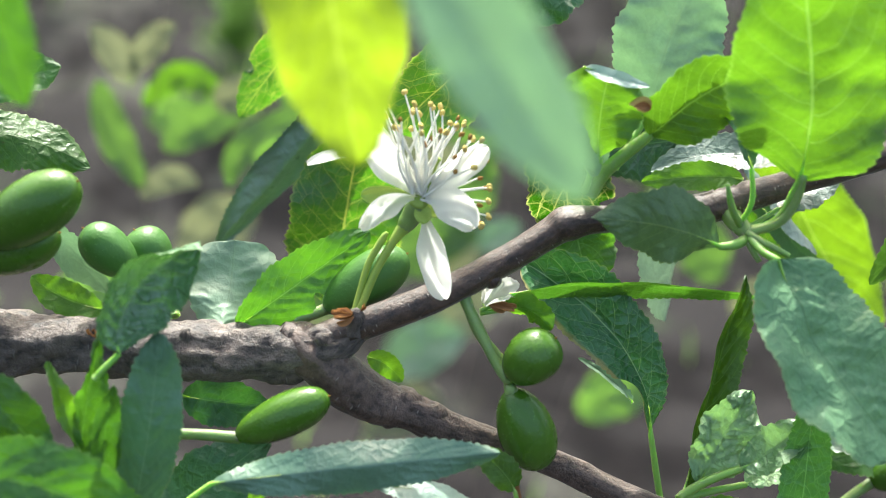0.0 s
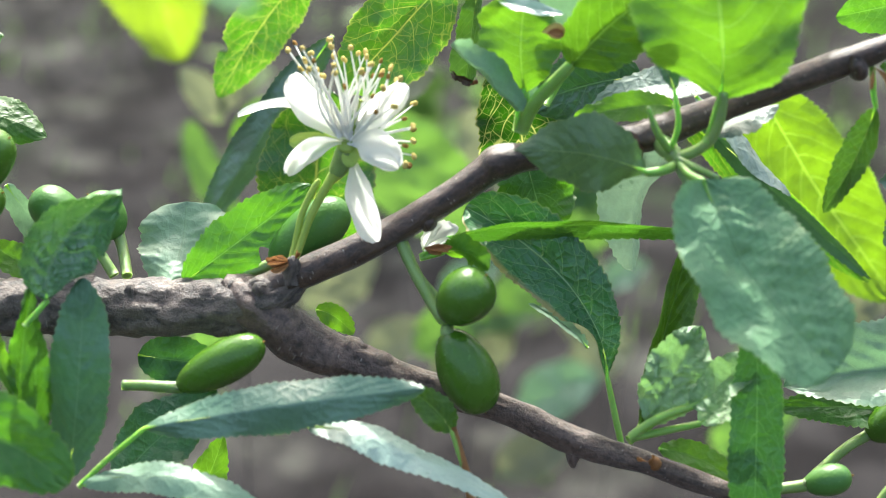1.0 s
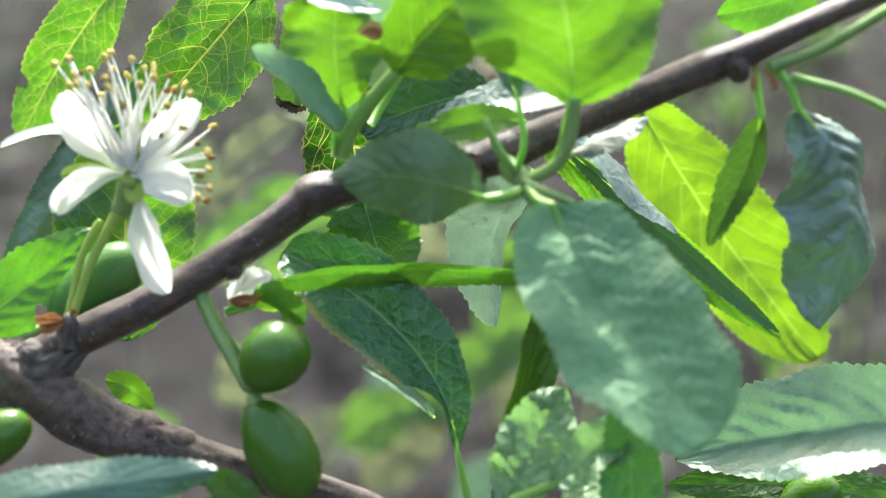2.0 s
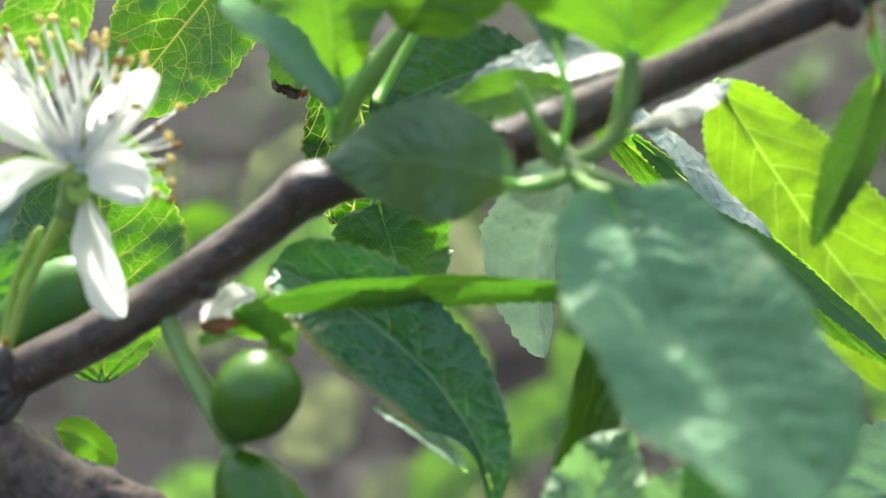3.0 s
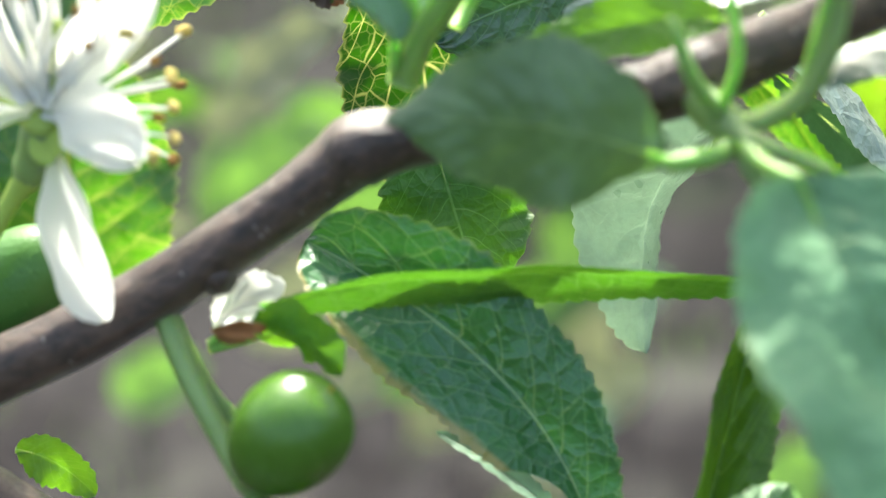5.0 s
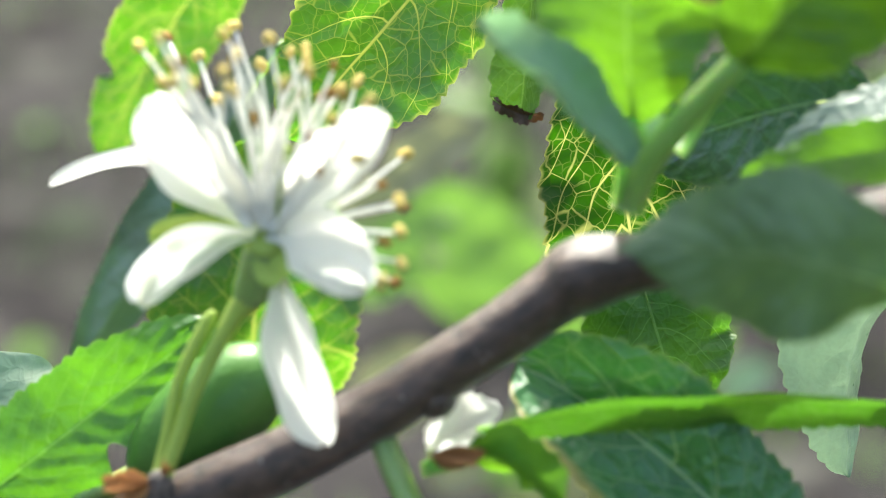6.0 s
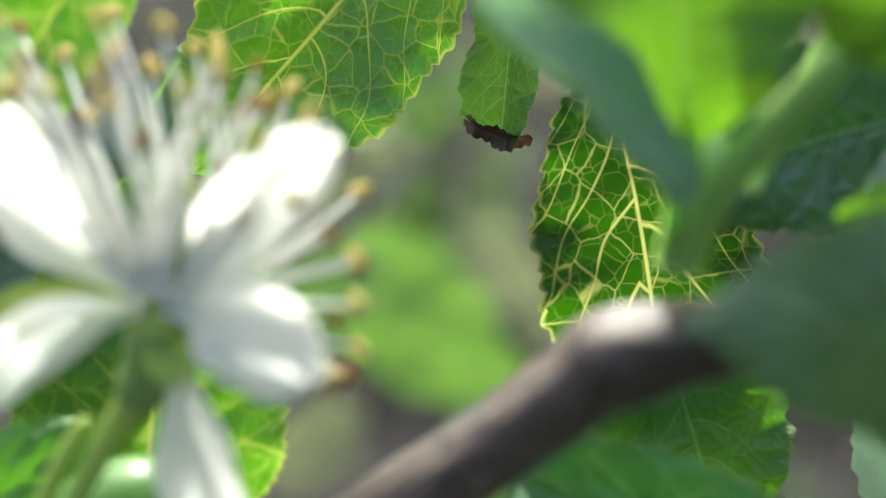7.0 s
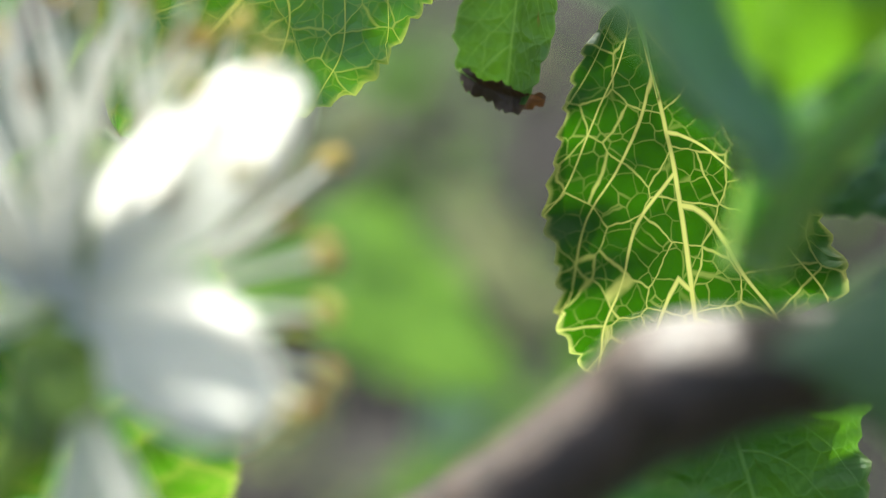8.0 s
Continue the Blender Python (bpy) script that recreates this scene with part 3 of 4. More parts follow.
def petal_blade(name, parent, b, m, t, width, turn, cup, material, label="", ruffle=0.05, blunt=0.60):
    """A petal, sepal or scale: a rounded blade narrowed to a claw, cupped across, creased along and wavy at the rim."""
    b, m, t = Vector(b), Vector(m), Vector(t)
    c = 2 * m - (b + t) / 2
    nu, nv = 22, 8
    bm = bmesh.new()
    uv_layer = bm.loops.layers.uv.verify()
    grid = []
    odd = b.x * 9 + t.z * 5 + t.x * 3
    for i in range(nu + 1):
        s = i / nu
        p = b * (1 - s) ** 2 + c * 2 * s * (1 - s) + t * s * s
        T = ((c - b) * (1 - s) + (t - c) * s).normalized()
        N = (VIEW - T * VIEW.dot(T)).normalized()
        S = T.cross(N)
        a = radians(turn)
        N, S = N * math.cos(a) + S * math.sin(a), S * math.cos(a) - N * math.sin(a)
        grow = min(1.0, s / blunt)
        w = width / 2 * ((0.14 + 0.86 * grow * grow * (3 - 2 * grow)) if s < blunt else max(0.05, 1 - ((s - blunt) / (1.01 - blunt)) ** 2.6) ** 0.5)
        row = []
        for j in range(-nv, nv + 1):
            v = j / nv
            bend = radians(cup) * v
            ww = w * (1 + 0.10 * abs(v) * noise.noise(Vector((s * 5, v * 1.5, odd))))
            lift = ww * abs(v) * math.sin(abs(bend))
            lift += ruffle * width * s * (math.sin(s * 7 + v * 5 + odd) + 0.8 * abs(v) * math.sin(s * 15 + odd * 2 + (2 if v > 0 else 0)))
            lift += 0.45 * ruffle * width * s * noise.noise(Vector((s * 3, v * 4.5, odd + 3)))
            q = p + S * ww * v * math.cos(bend) + N * lift
            row.append(bm.verts.new(cm(q)))
        grid.append(row)
    for i in range(nu):
        for j in range(2 * nv):
            f = bm.faces.new((grid[i][j], grid[i + 1][j], grid[i + 1][j + 1], grid[i][j + 1]))
            for loop, (ii, jj) in zip(f.loops, ((i, j), (i + 1, j), (i + 1, j + 1), (i, j + 1))):
                loop[uv_layer].uv = (ii / nu, jj / nv - 1)
    return part(name, bm, material, parent, label, cm(b))


knot((-3.86, -0.12, -0.50), (0.1, -0.25, 1), 0.125, 0.26, BARK_OLD, "stubby brown spur")
scales((-3.88, -0.20, -0.33), (-1.0, -0.1, -0.05), 8, 0.33, 1)
scales((-3.80, -0.2, -0.28), (0.2, -0.3, 0.6), 4, 0.16, 6)
scales((-1.95, 0.1, -0.10), (1.0, -0.1, -0.05), 7, 0.36, 2)
scales((1.45, -0.5, -2.95), (-0.2, -0.2, 0.3), 3, 0.22, 3)
scales((4.2, 0.3, 2.75), (0.1, -0.2, -0.9), 2, 0.42, 4)
scales((-7.5, -0.3, -1.1), (-0.1, -0.3, 0.5), 4, 0.3, 5)

# rear tree: a thin stem and a twig that carries the leaves behind the branch
wood("trunk", rear, [(-40, 42, -76, 2.2), (-38, 34, -40, 1.8), (-33, 22, -10, 1.3), (-24, 12, 6, 0.8), (-14, 7, 8.0, 0.45)], BARK_OLD, 16, 0.12, 10, 0.4)
wood("twig", rear, [(-14.5, 7.2, 8.0, 0.40), (-9, 5.5, 6.6, 0.26), (-4, 4.6, 5.6, 0.2), (0, 4.4, 5.2, 0.17), (3, 6, 5.2, 0.14)], BARK_YOUNG, 12, 0.08, 8)
# a shoot of the front tree that carries the near leaves
wood("shoot", tree, [(-30, 0.3, -4.2, 0.5), (-26, -6, 5, 0.4), (-14, -9, 11.5, 0.3), (-5, -9.5, 11.8, 0.22), (-3.0, -10.3, 11.2, 0.16)], BARK_YOUNG, 12, 0.08, 10)

# ---- the blossom ----
HEART = Vector((-3.10, 0.22, 1.39))
flower = thing("plum_blossom", cm((-3.82, -0.12, -0.32)), "open white plum blossom with long yellow-tipped stamens", "flower")
stem("flower_stalk", flower, [(-3.82, -0.12, -0.32, 0.055), (-3.75, -0.05, -0.1, 0.056), (-3.62, 0.05, 0.3, 0.058), (-3.40, 0.2, 0.75, 0.07), (-3.28, 0.27, 0.92, 0.11)], SEPAL)
stem("calyx_cup", flower, [(-3.33, 0.25, 0.86, 0.07), (-3.27, 0.27, 0.95, 0.13), (-3.20, 0.28, 1.08, 0.15), (-3.14, 0.25, 1.24, 0.16), (-3.12, 0.23, 1.34, 0.13)], STALK, 14, "pale green cup")
for tip, w in (((-3.95, 0.15, 1.38), 0.30), ((-3.0, 0.0, 1.08), 0.26), ((-2.78, 0.2, 1.16), 0.22), ((-2.85, 0.6, 1.5), 0.26), ((-3.5, 0.5, 1.6), 0.26)):
    tip = Vector(tip)
    petal_blade("sepal", flower, HEART, (HEART + tip) / 2, tip, w, 0, 15, SEPAL)
petal_blade("petal", flower, (-3.30, 0.30, 1.55), (-3.98, 0.42, 1.86), (-4.76, 0.36, 1.68), 0.40, 66, 12, PETAL, ruffle=0.03, blunt=0.45)
petal_blade("petal", flower, HEART, (-3.56, 0.20, 1.86), (-3.90, 0.24, 2.36), 0.62, -14, 40, PETAL, ruffle=0.06)
petal_blade("petal", flower, HEART, (-2.70, 0.12, 1.84), (-2.22, 0.10, 2.27), 0.48, 8, 30, PETAL, ruffle=0.05)
petal_blade("petal", flower, (-3.02, 0.16, 1.42), (-2.66, -0.06, 1.40), (-2.30, -0.20, 1.14), 0.56, -6, 22, PETAL, ruffle=0.09, blunt=0.5)
petal_blade("petal", flower, (-3.02, 0.14, 1.26), (-2.84, -0.06, 0.66), (-2.60, -0.20, 0.04), 0.48, 10, 26, PETAL, ruffle=0.08, blunt=0.5)
petal_blade("petal", flower, HEART, (-3.56, -0.05, 1.36), (-3.90, -0.22, 0.98), 0.54, -12, 55, PETAL, ruffle=0.11)
bm = bmesh.new()
tube(bm, [(-3.16, 0.26, 1.24, 0.08), (-3.13, 0.23, 1.30, 0.13), (-3.12, 0.20, 1.36, 0.15), (-3.11, 0.18, 1.39, 0.10), (-3.11, 0.17, 1.40, 0.02)], 14)
part("receptacle", bm, SEPAL, flower, "pale green cup in the middle")
rng = random.Random(11)
for k in range(50):
    if k < 40:
        along = (k + rng.uniform(-0.4, 0.4)) / 39
        a, reach = radians(127 - 78 * along), (1.70 - 0.42 * along) * (rng.uniform(0.80, 1.0) if k % 3 else rng.uniform(0.55, 0.8))
    else:
        a, reach = radians(38 - 58 * (k - 40) / 9 + rng.uniform(-3, 3)), rng.uniform(0.80, 1.08)
    depth = rng.uniform(-0.62, 0.40)
    way = Vector((math.cos(a), depth, math.sin(a))).normalized()
    out = Vector((rng.uniform(-1, 1), rng.uniform(-0.8, 0.4), 0)) * 0.10
    start = HEART + out + way * 0.10
    end = HEART + way * reach + Vector((0, 0.1, 0))
    mid = (start + end) / 2 + out * 0.9 + Vector((rng.uniform(-0.05, 0.05), rng.uniform(-0.05, 0.05), rng.uniform(-0.05, 0.02)))
    bm = bmesh.new()
    tube(bm, curve([(*start, 0.024), (*mid, 0.020), (*end, 0.013)], 5), 6)
    one = part("stamen", bm, FILAMENT, flower, "", cm(start))
    bm = bmesh.new()
    old = reach < 1.0 or rng.random() < 0.15
    size = 0.75 if old else 1.0
    for s in (-1, 1):
        o = Vector((rng.uniform(-0.6, 0.6), rng.uniform(-1, 1), rng.uniform(-0.6, 0.6))).normalized() * 0.026 * s * size
        tube(bm, [(*(end + o - way * 0.035), 0.010), (*(end + o - way * 0.01), 0.038 * size), (*(end + o + way * 0.028), 0.036 * size), (*(end + o + way * 0.05), 0.008)], 7, 0.25, 6.0)
    part("anther", bm, BROWN_ANTHER if old else ANTHER, one, "", cm(end))
stem("pistil", flower, [(-3.1, 0.25, 1.1, 0.03), (-3.0, 0.15, 1.6, 0.024), (-2.9, 0.05, 2.0, 0.02), (-2.88, 0.04, 2.05, 0.04)], SEPAL, 6)
spent = thing("spent_blossom", cm((-3.88, -0.08, -0.32)), "bare stalk of a spent plum blossom", "flower stalk")
stem("flower_stalk", spent, [(-3.88, -0.08, -0.32, 0.05), (-3.84, 0.0, -0.1, 0.05), (-3.75, 0.1, 0.35, 0.05), (-3.58, 0.2, 0.72, 0.055), (-3.52, 0.22, 0.82, 0.03)], SEPAL)

# ---- slender shoots between the branch and the soil ----
sucker = thing("plum_shoot", cm((-6, 27, -66)), "slender green shoot with a few pale and lime leaves", "shoot", "shoots from the soil")
stem("shoot_stem", sucker, [(-6, 27, -68, 0.12), (-5, 27, -40, 0.07), (-4, 27, -14, 0.03), (-3.0, 26, -4.5, 0.025)], BARK_OLD)
stem("shoot_stem", sucker, [(-5, 27, -40, 0.06), (0, 28, -20, 0.03), (1.5, 29, -8, 0.025)], BARK_OLD)
shoot = thing("plum_shoot", cm((-11, 27, -66)), "slender green shoot with pale green leaves", "shoot", "shoots from the soil")
stem("shoot_stem", shoot, [(-11, 27, -68, 0.12), (-11.5, 27, -30, 0.06), (-11.5, 26, -8, 0.03), (-11.2, 26, -0.5, 0.025)], BARK_OLD)

far = thing("tall_weed", cm((-4, 41, -66)), "tall thin weed with pale and dull green leaves", "weed", "weeds on the soil")
for foot, top in (((-4, 41, -68), (-8, 40, -8)), ((-4, 41, -68), (-3, 41, -12)), ((-4, 41, -68), (1, 40, -9)), ((-4, 41, -68), (6, 42, -14)), ((-4, 41, -68), (3, 44, -20))):
    stem("weed_stem", far, [(*foot, 0.08), ((foot[0] + top[0]) / 2 - 0.5, (foot[1] + top[1]) / 2, (foot[2] + top[2]) / 2, 0.03), (*top, 0.015)], BARK_OLD)

# ---- weeds on the ground ----


def weed_leaf_mesh():
    bm = bmesh.new()
    n = 8
    rows = []
    for i in range(n + 1):
        s = i / n
        w = 0.26 * math.sin(math.pi * s ** 0.8) ** 0.8 + 0.01
        z = 0.45 * math.sin(s * 1.9)
        rows.append([bm.verts.new((s, v * w, z + 0.10 * abs(v) * (1 - s))) for v in (-1, -0.5, 0, 0.5, 1)])
    for i in range(n):
        for j in range(4):
            bm.faces.new((rows[i][j], rows[i + 1][j], rows[i + 1][j + 1], rows[i][j + 1]))
    mesh = bpy.data.meshes.new("weed_leaf")
    bm.to_mesh(mesh)
    bm.free()
    mesh.polygons.foreach_set("use_smooth", [True] * len(mesh.polygons))
    return mesh


WEED_LEAF = weed_leaf_mesh()
WEED_LEAF.materials.append(WEED)
PALE_LEAF = WEED_LEAF.copy()
PALE_LEAF.materials[0] = STRAW


def weed(x, y, size, count, pale, tall, seed):
    rng = random.Random(seed)
    z = ground_height(x, y)
    ob = thing("weed", (x, y, z), "straw-coloured withered weed on the soil" if pale else ("tall light green weed on the soil" if tall > 1.2 else "low green weed on the soil"), "weed", "weeds on the soil")
    bm = bmesh.new()
    line = [Vector((x, y, z - 0.01)), Vector((x + size * 0.1, y, z + size * 0.5 * tall)), Vector((x + size * 0.05, y, z + size * tall))]
    line = [(*(TWIG.inverted() @ p), r * size * 100) for p, r in zip(line, (0.035, 0.03, 0.015))]
    tube(bm, curve(line, 3), 6)
    part("weed_stem", bm, WEED, ob, "", (x, y, z))
    for k in range(count):
        leaf_ob = new("weed_leaf", PALE_LEAF if pale else WEED_LEAF)
        leaf_ob.parent = ob
        up = size * tall * rng.random() ** 0.8
        leaf_ob.matrix_basis = pose(size * 0.08, 0, up, 0, rng.uniform(-35, 5), 360 * k * 0.382) @ Matrix.Diagonal((*[size * rng.uniform(0.5, 0.95)] * 3, 1))


weed(-0.26, 1.55, 0.16, 12, False, 1.5, 101)

rng = random.Random(21)
for k in range(46):
    x, y = rng.uniform(-1.1, 1.1), rng.uniform(0.75, 3.6)
    weed(x, y, rng.uniform(0.03, 0.08), rng.randint(6, 10), rng.random() < 0.2, rng.uniform(0.3, 1.0), k)


# ---- a garden tree further off; its unseen crown is added to shade the soil ----
garden = thing("garden_tree", (0.42, 1.85, 0.0), "slender garden tree with a dark trunk and an unseen crown added for shade", "tree")


def world_wood(name, points, parent):
    bm = bmesh.new()
    back = TWIG.inverted()
    tube(bm, curve([(*(back @ Vector(p[:3])), p[3] * 100) for p in points], 8), 12, 0.1, 0.05)
    return part(name, bm, BARK_OLD, parent, "", points[0][:3])


world_wood("trunk", [(0.42, 1.85, -0.05, 0.022), (0.43, 1.87, 0.5, 0.018), (0.40, 1.95, 1.1, 0.016), (0.30, 2.1, 1.7, 0.012)], garden)
for end in ((-1.2, 2.4, 1.8), (-0.9, 3.6, 1.9), (0.2, 4.2, 2.0), (-0.2, 2.9, 2.1), (0.8, 3.1, 1.8)):
    world_wood("limb", [(0.40, 1.95, 1.1, 0.012), ((0.4 + end[0]) / 2, (1.95 + end[1]) / 2, (1.35 + end[2]) / 2, 0.009), (*end, 0.004)], garden)


# Leaf clusters out of view, added to throw dappled shade on the soil.
def build_shade_crown():
    rng = random.Random(31)
    bm = bmesh.new()
    for _ in range(1000):
        c = Vector((rng.uniform(-2.4, 1.2), rng.uniform(1.8, 6.6), rng.uniform(1.35, 2.2)))
        if noise.noise(c * 1.7) < -0.18:
            continue
        for _ in range(9):
            p = c + Vector((rng.gauss(0, 0.07), rng.gauss(0, 0.07), rng.gauss(0, 0.05)))
            a = Vector((rng.uniform(-1, 1), rng.uniform(-1, 1), rng.uniform(-0.5, 0.3))).normalized() * rng.uniform(0.03, 0.055)
            s = a.cross(Vector((rng.uniform(-0.5, 0.5), rng.uniform(-0.5, 0.5), 1))).normalized() * a.length * 0.42
            v = [bm.verts.new(q) for q in (p - a, p - a * 0.3 + s, p + a * 0.4 + s * 0.8, p + a, p + a * 0.4 - s * 0.8, p - a * 0.3 - s)]
            bm.faces.new(v)
    part("crown", bm, WEED, garden, "", (0.2, 2.2, 1.7), smooth=False)


build_shade_crown()


def build_grass():
    rng = random.Random(8)
    bm = bmesh.new()
    for _ in range(2600):
        x, y = rng.uniform(-1.5, 1.5), rng.uniform(0.6, 4.5)
        if noise.noise(Vector((x * 2.2, y * 2.2, 0))) < 0.05:
            continue
        z = ground_height(x, y)
        h, a = rng.uniform(0.015, 0.06), rng.uniform(0, 6.28)
        s = Vector((math.cos(a), math.sin(a), 0)) * 0.0022
        lean = Vector((rng.uniform(-1, 1), rng.uniform(-1, 1), 0)) * h * 0.5
        p = Vector((x, y, z - 0.003))
        q = p + Vector((0, 0, h * 0.6)) + lean * 0.3
        v = [bm.verts.new(w) for w in (p - s, p + s, q + s * 0.7, q - s * 0.7, p + Vector((0, 0, h)) + lean)]
        bm.faces.new(v[:4])
        bm.faces.new((v[3], v[2], v[4]))
    tagged(part("grass", bm, WEED, None, at=(0, 0, 0)), "thin short grass growing in patches", "grass", kind="stuff")


build_grass()

# ---- leaves and plums ----


# fruiting spur at the knob
spotted_leaf = leaf(tree, (-0.60, 0.60, 2.15), (-0.66, 0.47, 2.85), (-0.62, 0.36, 3.50), 1.25, label="fresh green leaf with a rusty spot", stalk=[(-0.67, 0.60, 1.58), (-0.62, 0.60, 1.86)], stout=1.9, mat=LEAF_BROAD, turn=-12, fold=14, blunt=0.86, wave=0.09)
petal_blade("rust_spot", spotted_leaf, (-0.34, 0.02, 3.11), (-0.20, 0.00, 3.14), (-0.05, 0.02, 3.09), 0.24, 0, 20, ANTHER, "yellowed rim of a dead spot")
petal_blade("rust_spot", spotted_leaf, (-0.28, -0.03, 3.09), (-0.18, -0.04, 3.12), (-0.04, -0.03, 3.08), 0.13, 0, 20, SCALE, "rusty brown dead spot")
leaf(tree, (-1.00, 0.36, 3.50), (-0.60, 0.20, 3.42), (-0.06, 0.18, 3.35), 0.24, label="leaf tip curled over, its white sheen put into the colour", mat=LEAF_SKY_PALE, turn=-28, fold=20, tooth=0.3)
leaf(tree, (0.14, 1.20, 2.75), (0.28, 1.20, 3.90), (0.62, 1.20, 5.05), 1.60, label="broad grey-green leaf behind the spur", stalk=[(-0.30, 0.80, 1.95)], mat=LEAF_PALE, turn=-14, fold=12, wave=0.09, pucker=0.03)
leaf(tree, (0.05, 0.35, 2.62), (0.64, 0.15, 3.28), (1.41, 0.00, 3.90), 1.15, label="fresh backlit leaf on a stout stalk", stalk=[(-0.63, 0.60, 1.58), (-0.45, 0.50, 2.01)], mat=LEAF_FRESH, turn=16, fold=12, stout=2.0)
leaf(tree, (-0.68, 0.42, 1.90), (-1.12, 0.22, 2.44), (-1.62, 0.08, 2.88), 0.56, label="small pale leaf with a rolled edge", stalk=[(-0.70, 0.56, 1.62)], mat=LEAF_PALE, turn=46, fold=24, roll=0.5)
leaf(tree, (-0.44, 0.75, 1.93), (-0.51, 0.75, 2.15), (-0.58, 0.75, 2.37), 0.22, label="tiny pale leaf", mat=LEAF_PALE, turn=40)
# spur at the scar
leaf(tree, (1.20, -0.28, 1.27), (0.36, -0.35, 1.50), (-0.66, -0.12, 1.47), 1.12, label="rounded grey-green leaf with a dull underside", stalk=[(1.62, -0.02, 1.36), (1.42, -0.2, 1.29)], mat=LEAF_DULL, turn=-14, fold=-12, blunt=-0.2, wave=0.07, base=1.0, stout=1.5)
leaf(tree, (1.96, -0.60, 1.26), (2.67, -1.3, 0.14), (3.79, -1.75, -0.92), 1.85, label="large matt grey-green leaf hanging down", stalk=[(1.63, -0.10, 1.38), (1.78, -0.40, 1.29)], mat=LEAF_MATT, base=0.36, fold=15, blunt=0.80, turn=-22, wave=0.04, pucker=0.12, smooth_side=1, sweep=3.6, quilt=0.025, ribs=11)
leaf(tree, (1.51, 0.00, 2.36), (1.22, 0.20, 2.93), (0.75, 0.45, 3.39), 0.46, label="narrow dark leaf like a horn", stalk=[(1.44, 0.10, 1.39), (1.59, 0.00, 1.87)], mat=LEAF_DARK, turn=35, fold=25)
leaf(tree, (2.12, -0.30, 2.33), (1.95, -0.60, 3.93), (1.26, -1.00, 5.94), 2.29, label="broad backlit leaf standing upright", stalk=[(1.52, 0.10, 1.40), (1.97, -0.10, 1.69)], mat=LEAF_BROAD, fold=10, blunt=0.4, turn=-12)
leaf(tree, (2.26, 0.90, 2.27), (1.36, 1.20, 2.25), (0.31, 1.40, 1.80), 0.67, label="glossy leaf with sky sheen put into its colour", mat=LEAF_GLOSS, turn=40, fold=10, wave=0.03, pucker=0.015, quilt=0.0)
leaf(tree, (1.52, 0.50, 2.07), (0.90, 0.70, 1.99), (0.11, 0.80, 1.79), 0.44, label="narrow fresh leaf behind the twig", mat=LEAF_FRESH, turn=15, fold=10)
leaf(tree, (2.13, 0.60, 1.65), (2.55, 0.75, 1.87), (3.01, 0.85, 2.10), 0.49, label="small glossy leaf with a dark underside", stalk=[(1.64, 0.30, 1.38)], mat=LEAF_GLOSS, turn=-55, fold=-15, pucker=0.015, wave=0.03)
stem("leaf_stalk", tree, [(1.54, 0.10, 1.45, 0.060), (1.31, -0.10, 1.79, 0.055), (1.16, -0.20, 2.17, 0.030)], STALK)
stem("leaf_stalk", tree, [(1.59, 0.00, 1.41, 0.072), (1.97, -0.15, 1.66, 0.072), (2.13, -0.25, 2.00, 0.070), (2.17, -0.30, 2.45, 0.066)], STALK)
stem("leaf_stalk", tree, [(1.55, 0.00, 1.43, 0.052), (1.67, -0.15, 1.24, 0.050), (1.79, -0.25, 1.09, 0.042)], STALK)
stem("leaf_stalk", tree, [(1.59, -0.05, 1.44, 0.056), (1.84, -0.25, 1.37, 0.050), (2.17, -0.35, 1.25, 0.042)], STALK)
stem("spur", tree, [(1.35, 0.40, 1.61, 0.146), (1.44, 0.25, 1.51, 0.145), (1.54, 0.10, 1.45, 0.129), (1.64, -0.05, 1.40, 0.093)], STALK, rough=0.15)
# leaves under the upper twig
leaf(tree, (-1.62, 0.30, 0.02), (0.05, 0.80, 0.17), (2.37, 1.50, -0.08), 0.51, label="long narrow green leaf folded flat", stalk=[(-2.04, 0.35, -0.30)], mat=LEAF_SPOTTED, turn=52, fold=22, wave=0.01)
leaf(tree, (0.79, 0.50, -2.10), (0.17, 0.80, -0.80), (-1.46, 1.00, 0.32), 1.26, label="dark green leaf with pale net veins and a dry margin", stalk=[(1.06, 0.30, -3.10), (0.93, 0.40, -2.63)], mat=LEAF_VEINED, turn=14, fold=24, blunt=0.7, pucker=0.04, wave=0.05, bite=(0.20, 0.20, -1, 0.72), base=0.95)
leaf(tree, (0.47, 0.70, -1.70), (0.09, 0.70, -1.35), (-0.45, 0.75, -1.07), 0.20, label="torn curled strip of leaf", mat=LEAF_PALE, turn=40, fold=25)
leaf(tree, (-1.69, 0.30, -0.22), (-1.32, 0.10, -0.14), (-0.99, 0.00, -0.36), 0.51, label="small fresh leaf cupped over the plum", stalk=[(-2.04, 0.35, -0.34)], mat=LEAF_FRESH, turn=35, fold=-15)
leaf(tree, (-2.01, 0.40, -0.22), (-1.78, 0.45, 0.01), (-1.50, 0.50, 0.13), 0.37, label="withered white petal on a bud", mat=PETAL, turn=-20)
petal_blade("petal", tree, (-1.98, 0.30, -0.20), (-1.80, 0.25, -0.05), (-1.60, 0.28, -0.02), 0.26, 30, 35, PETAL, "withered white petal", ruffle=0.10)
petal_blade("petal", tree, (-2.00, 0.34, -0.18), (-1.90, 0.32, 0.02), (-1.74, 0.36, 0.18), 0.20, -30, 35, PETAL, "withered white petal", ruffle=0.12)
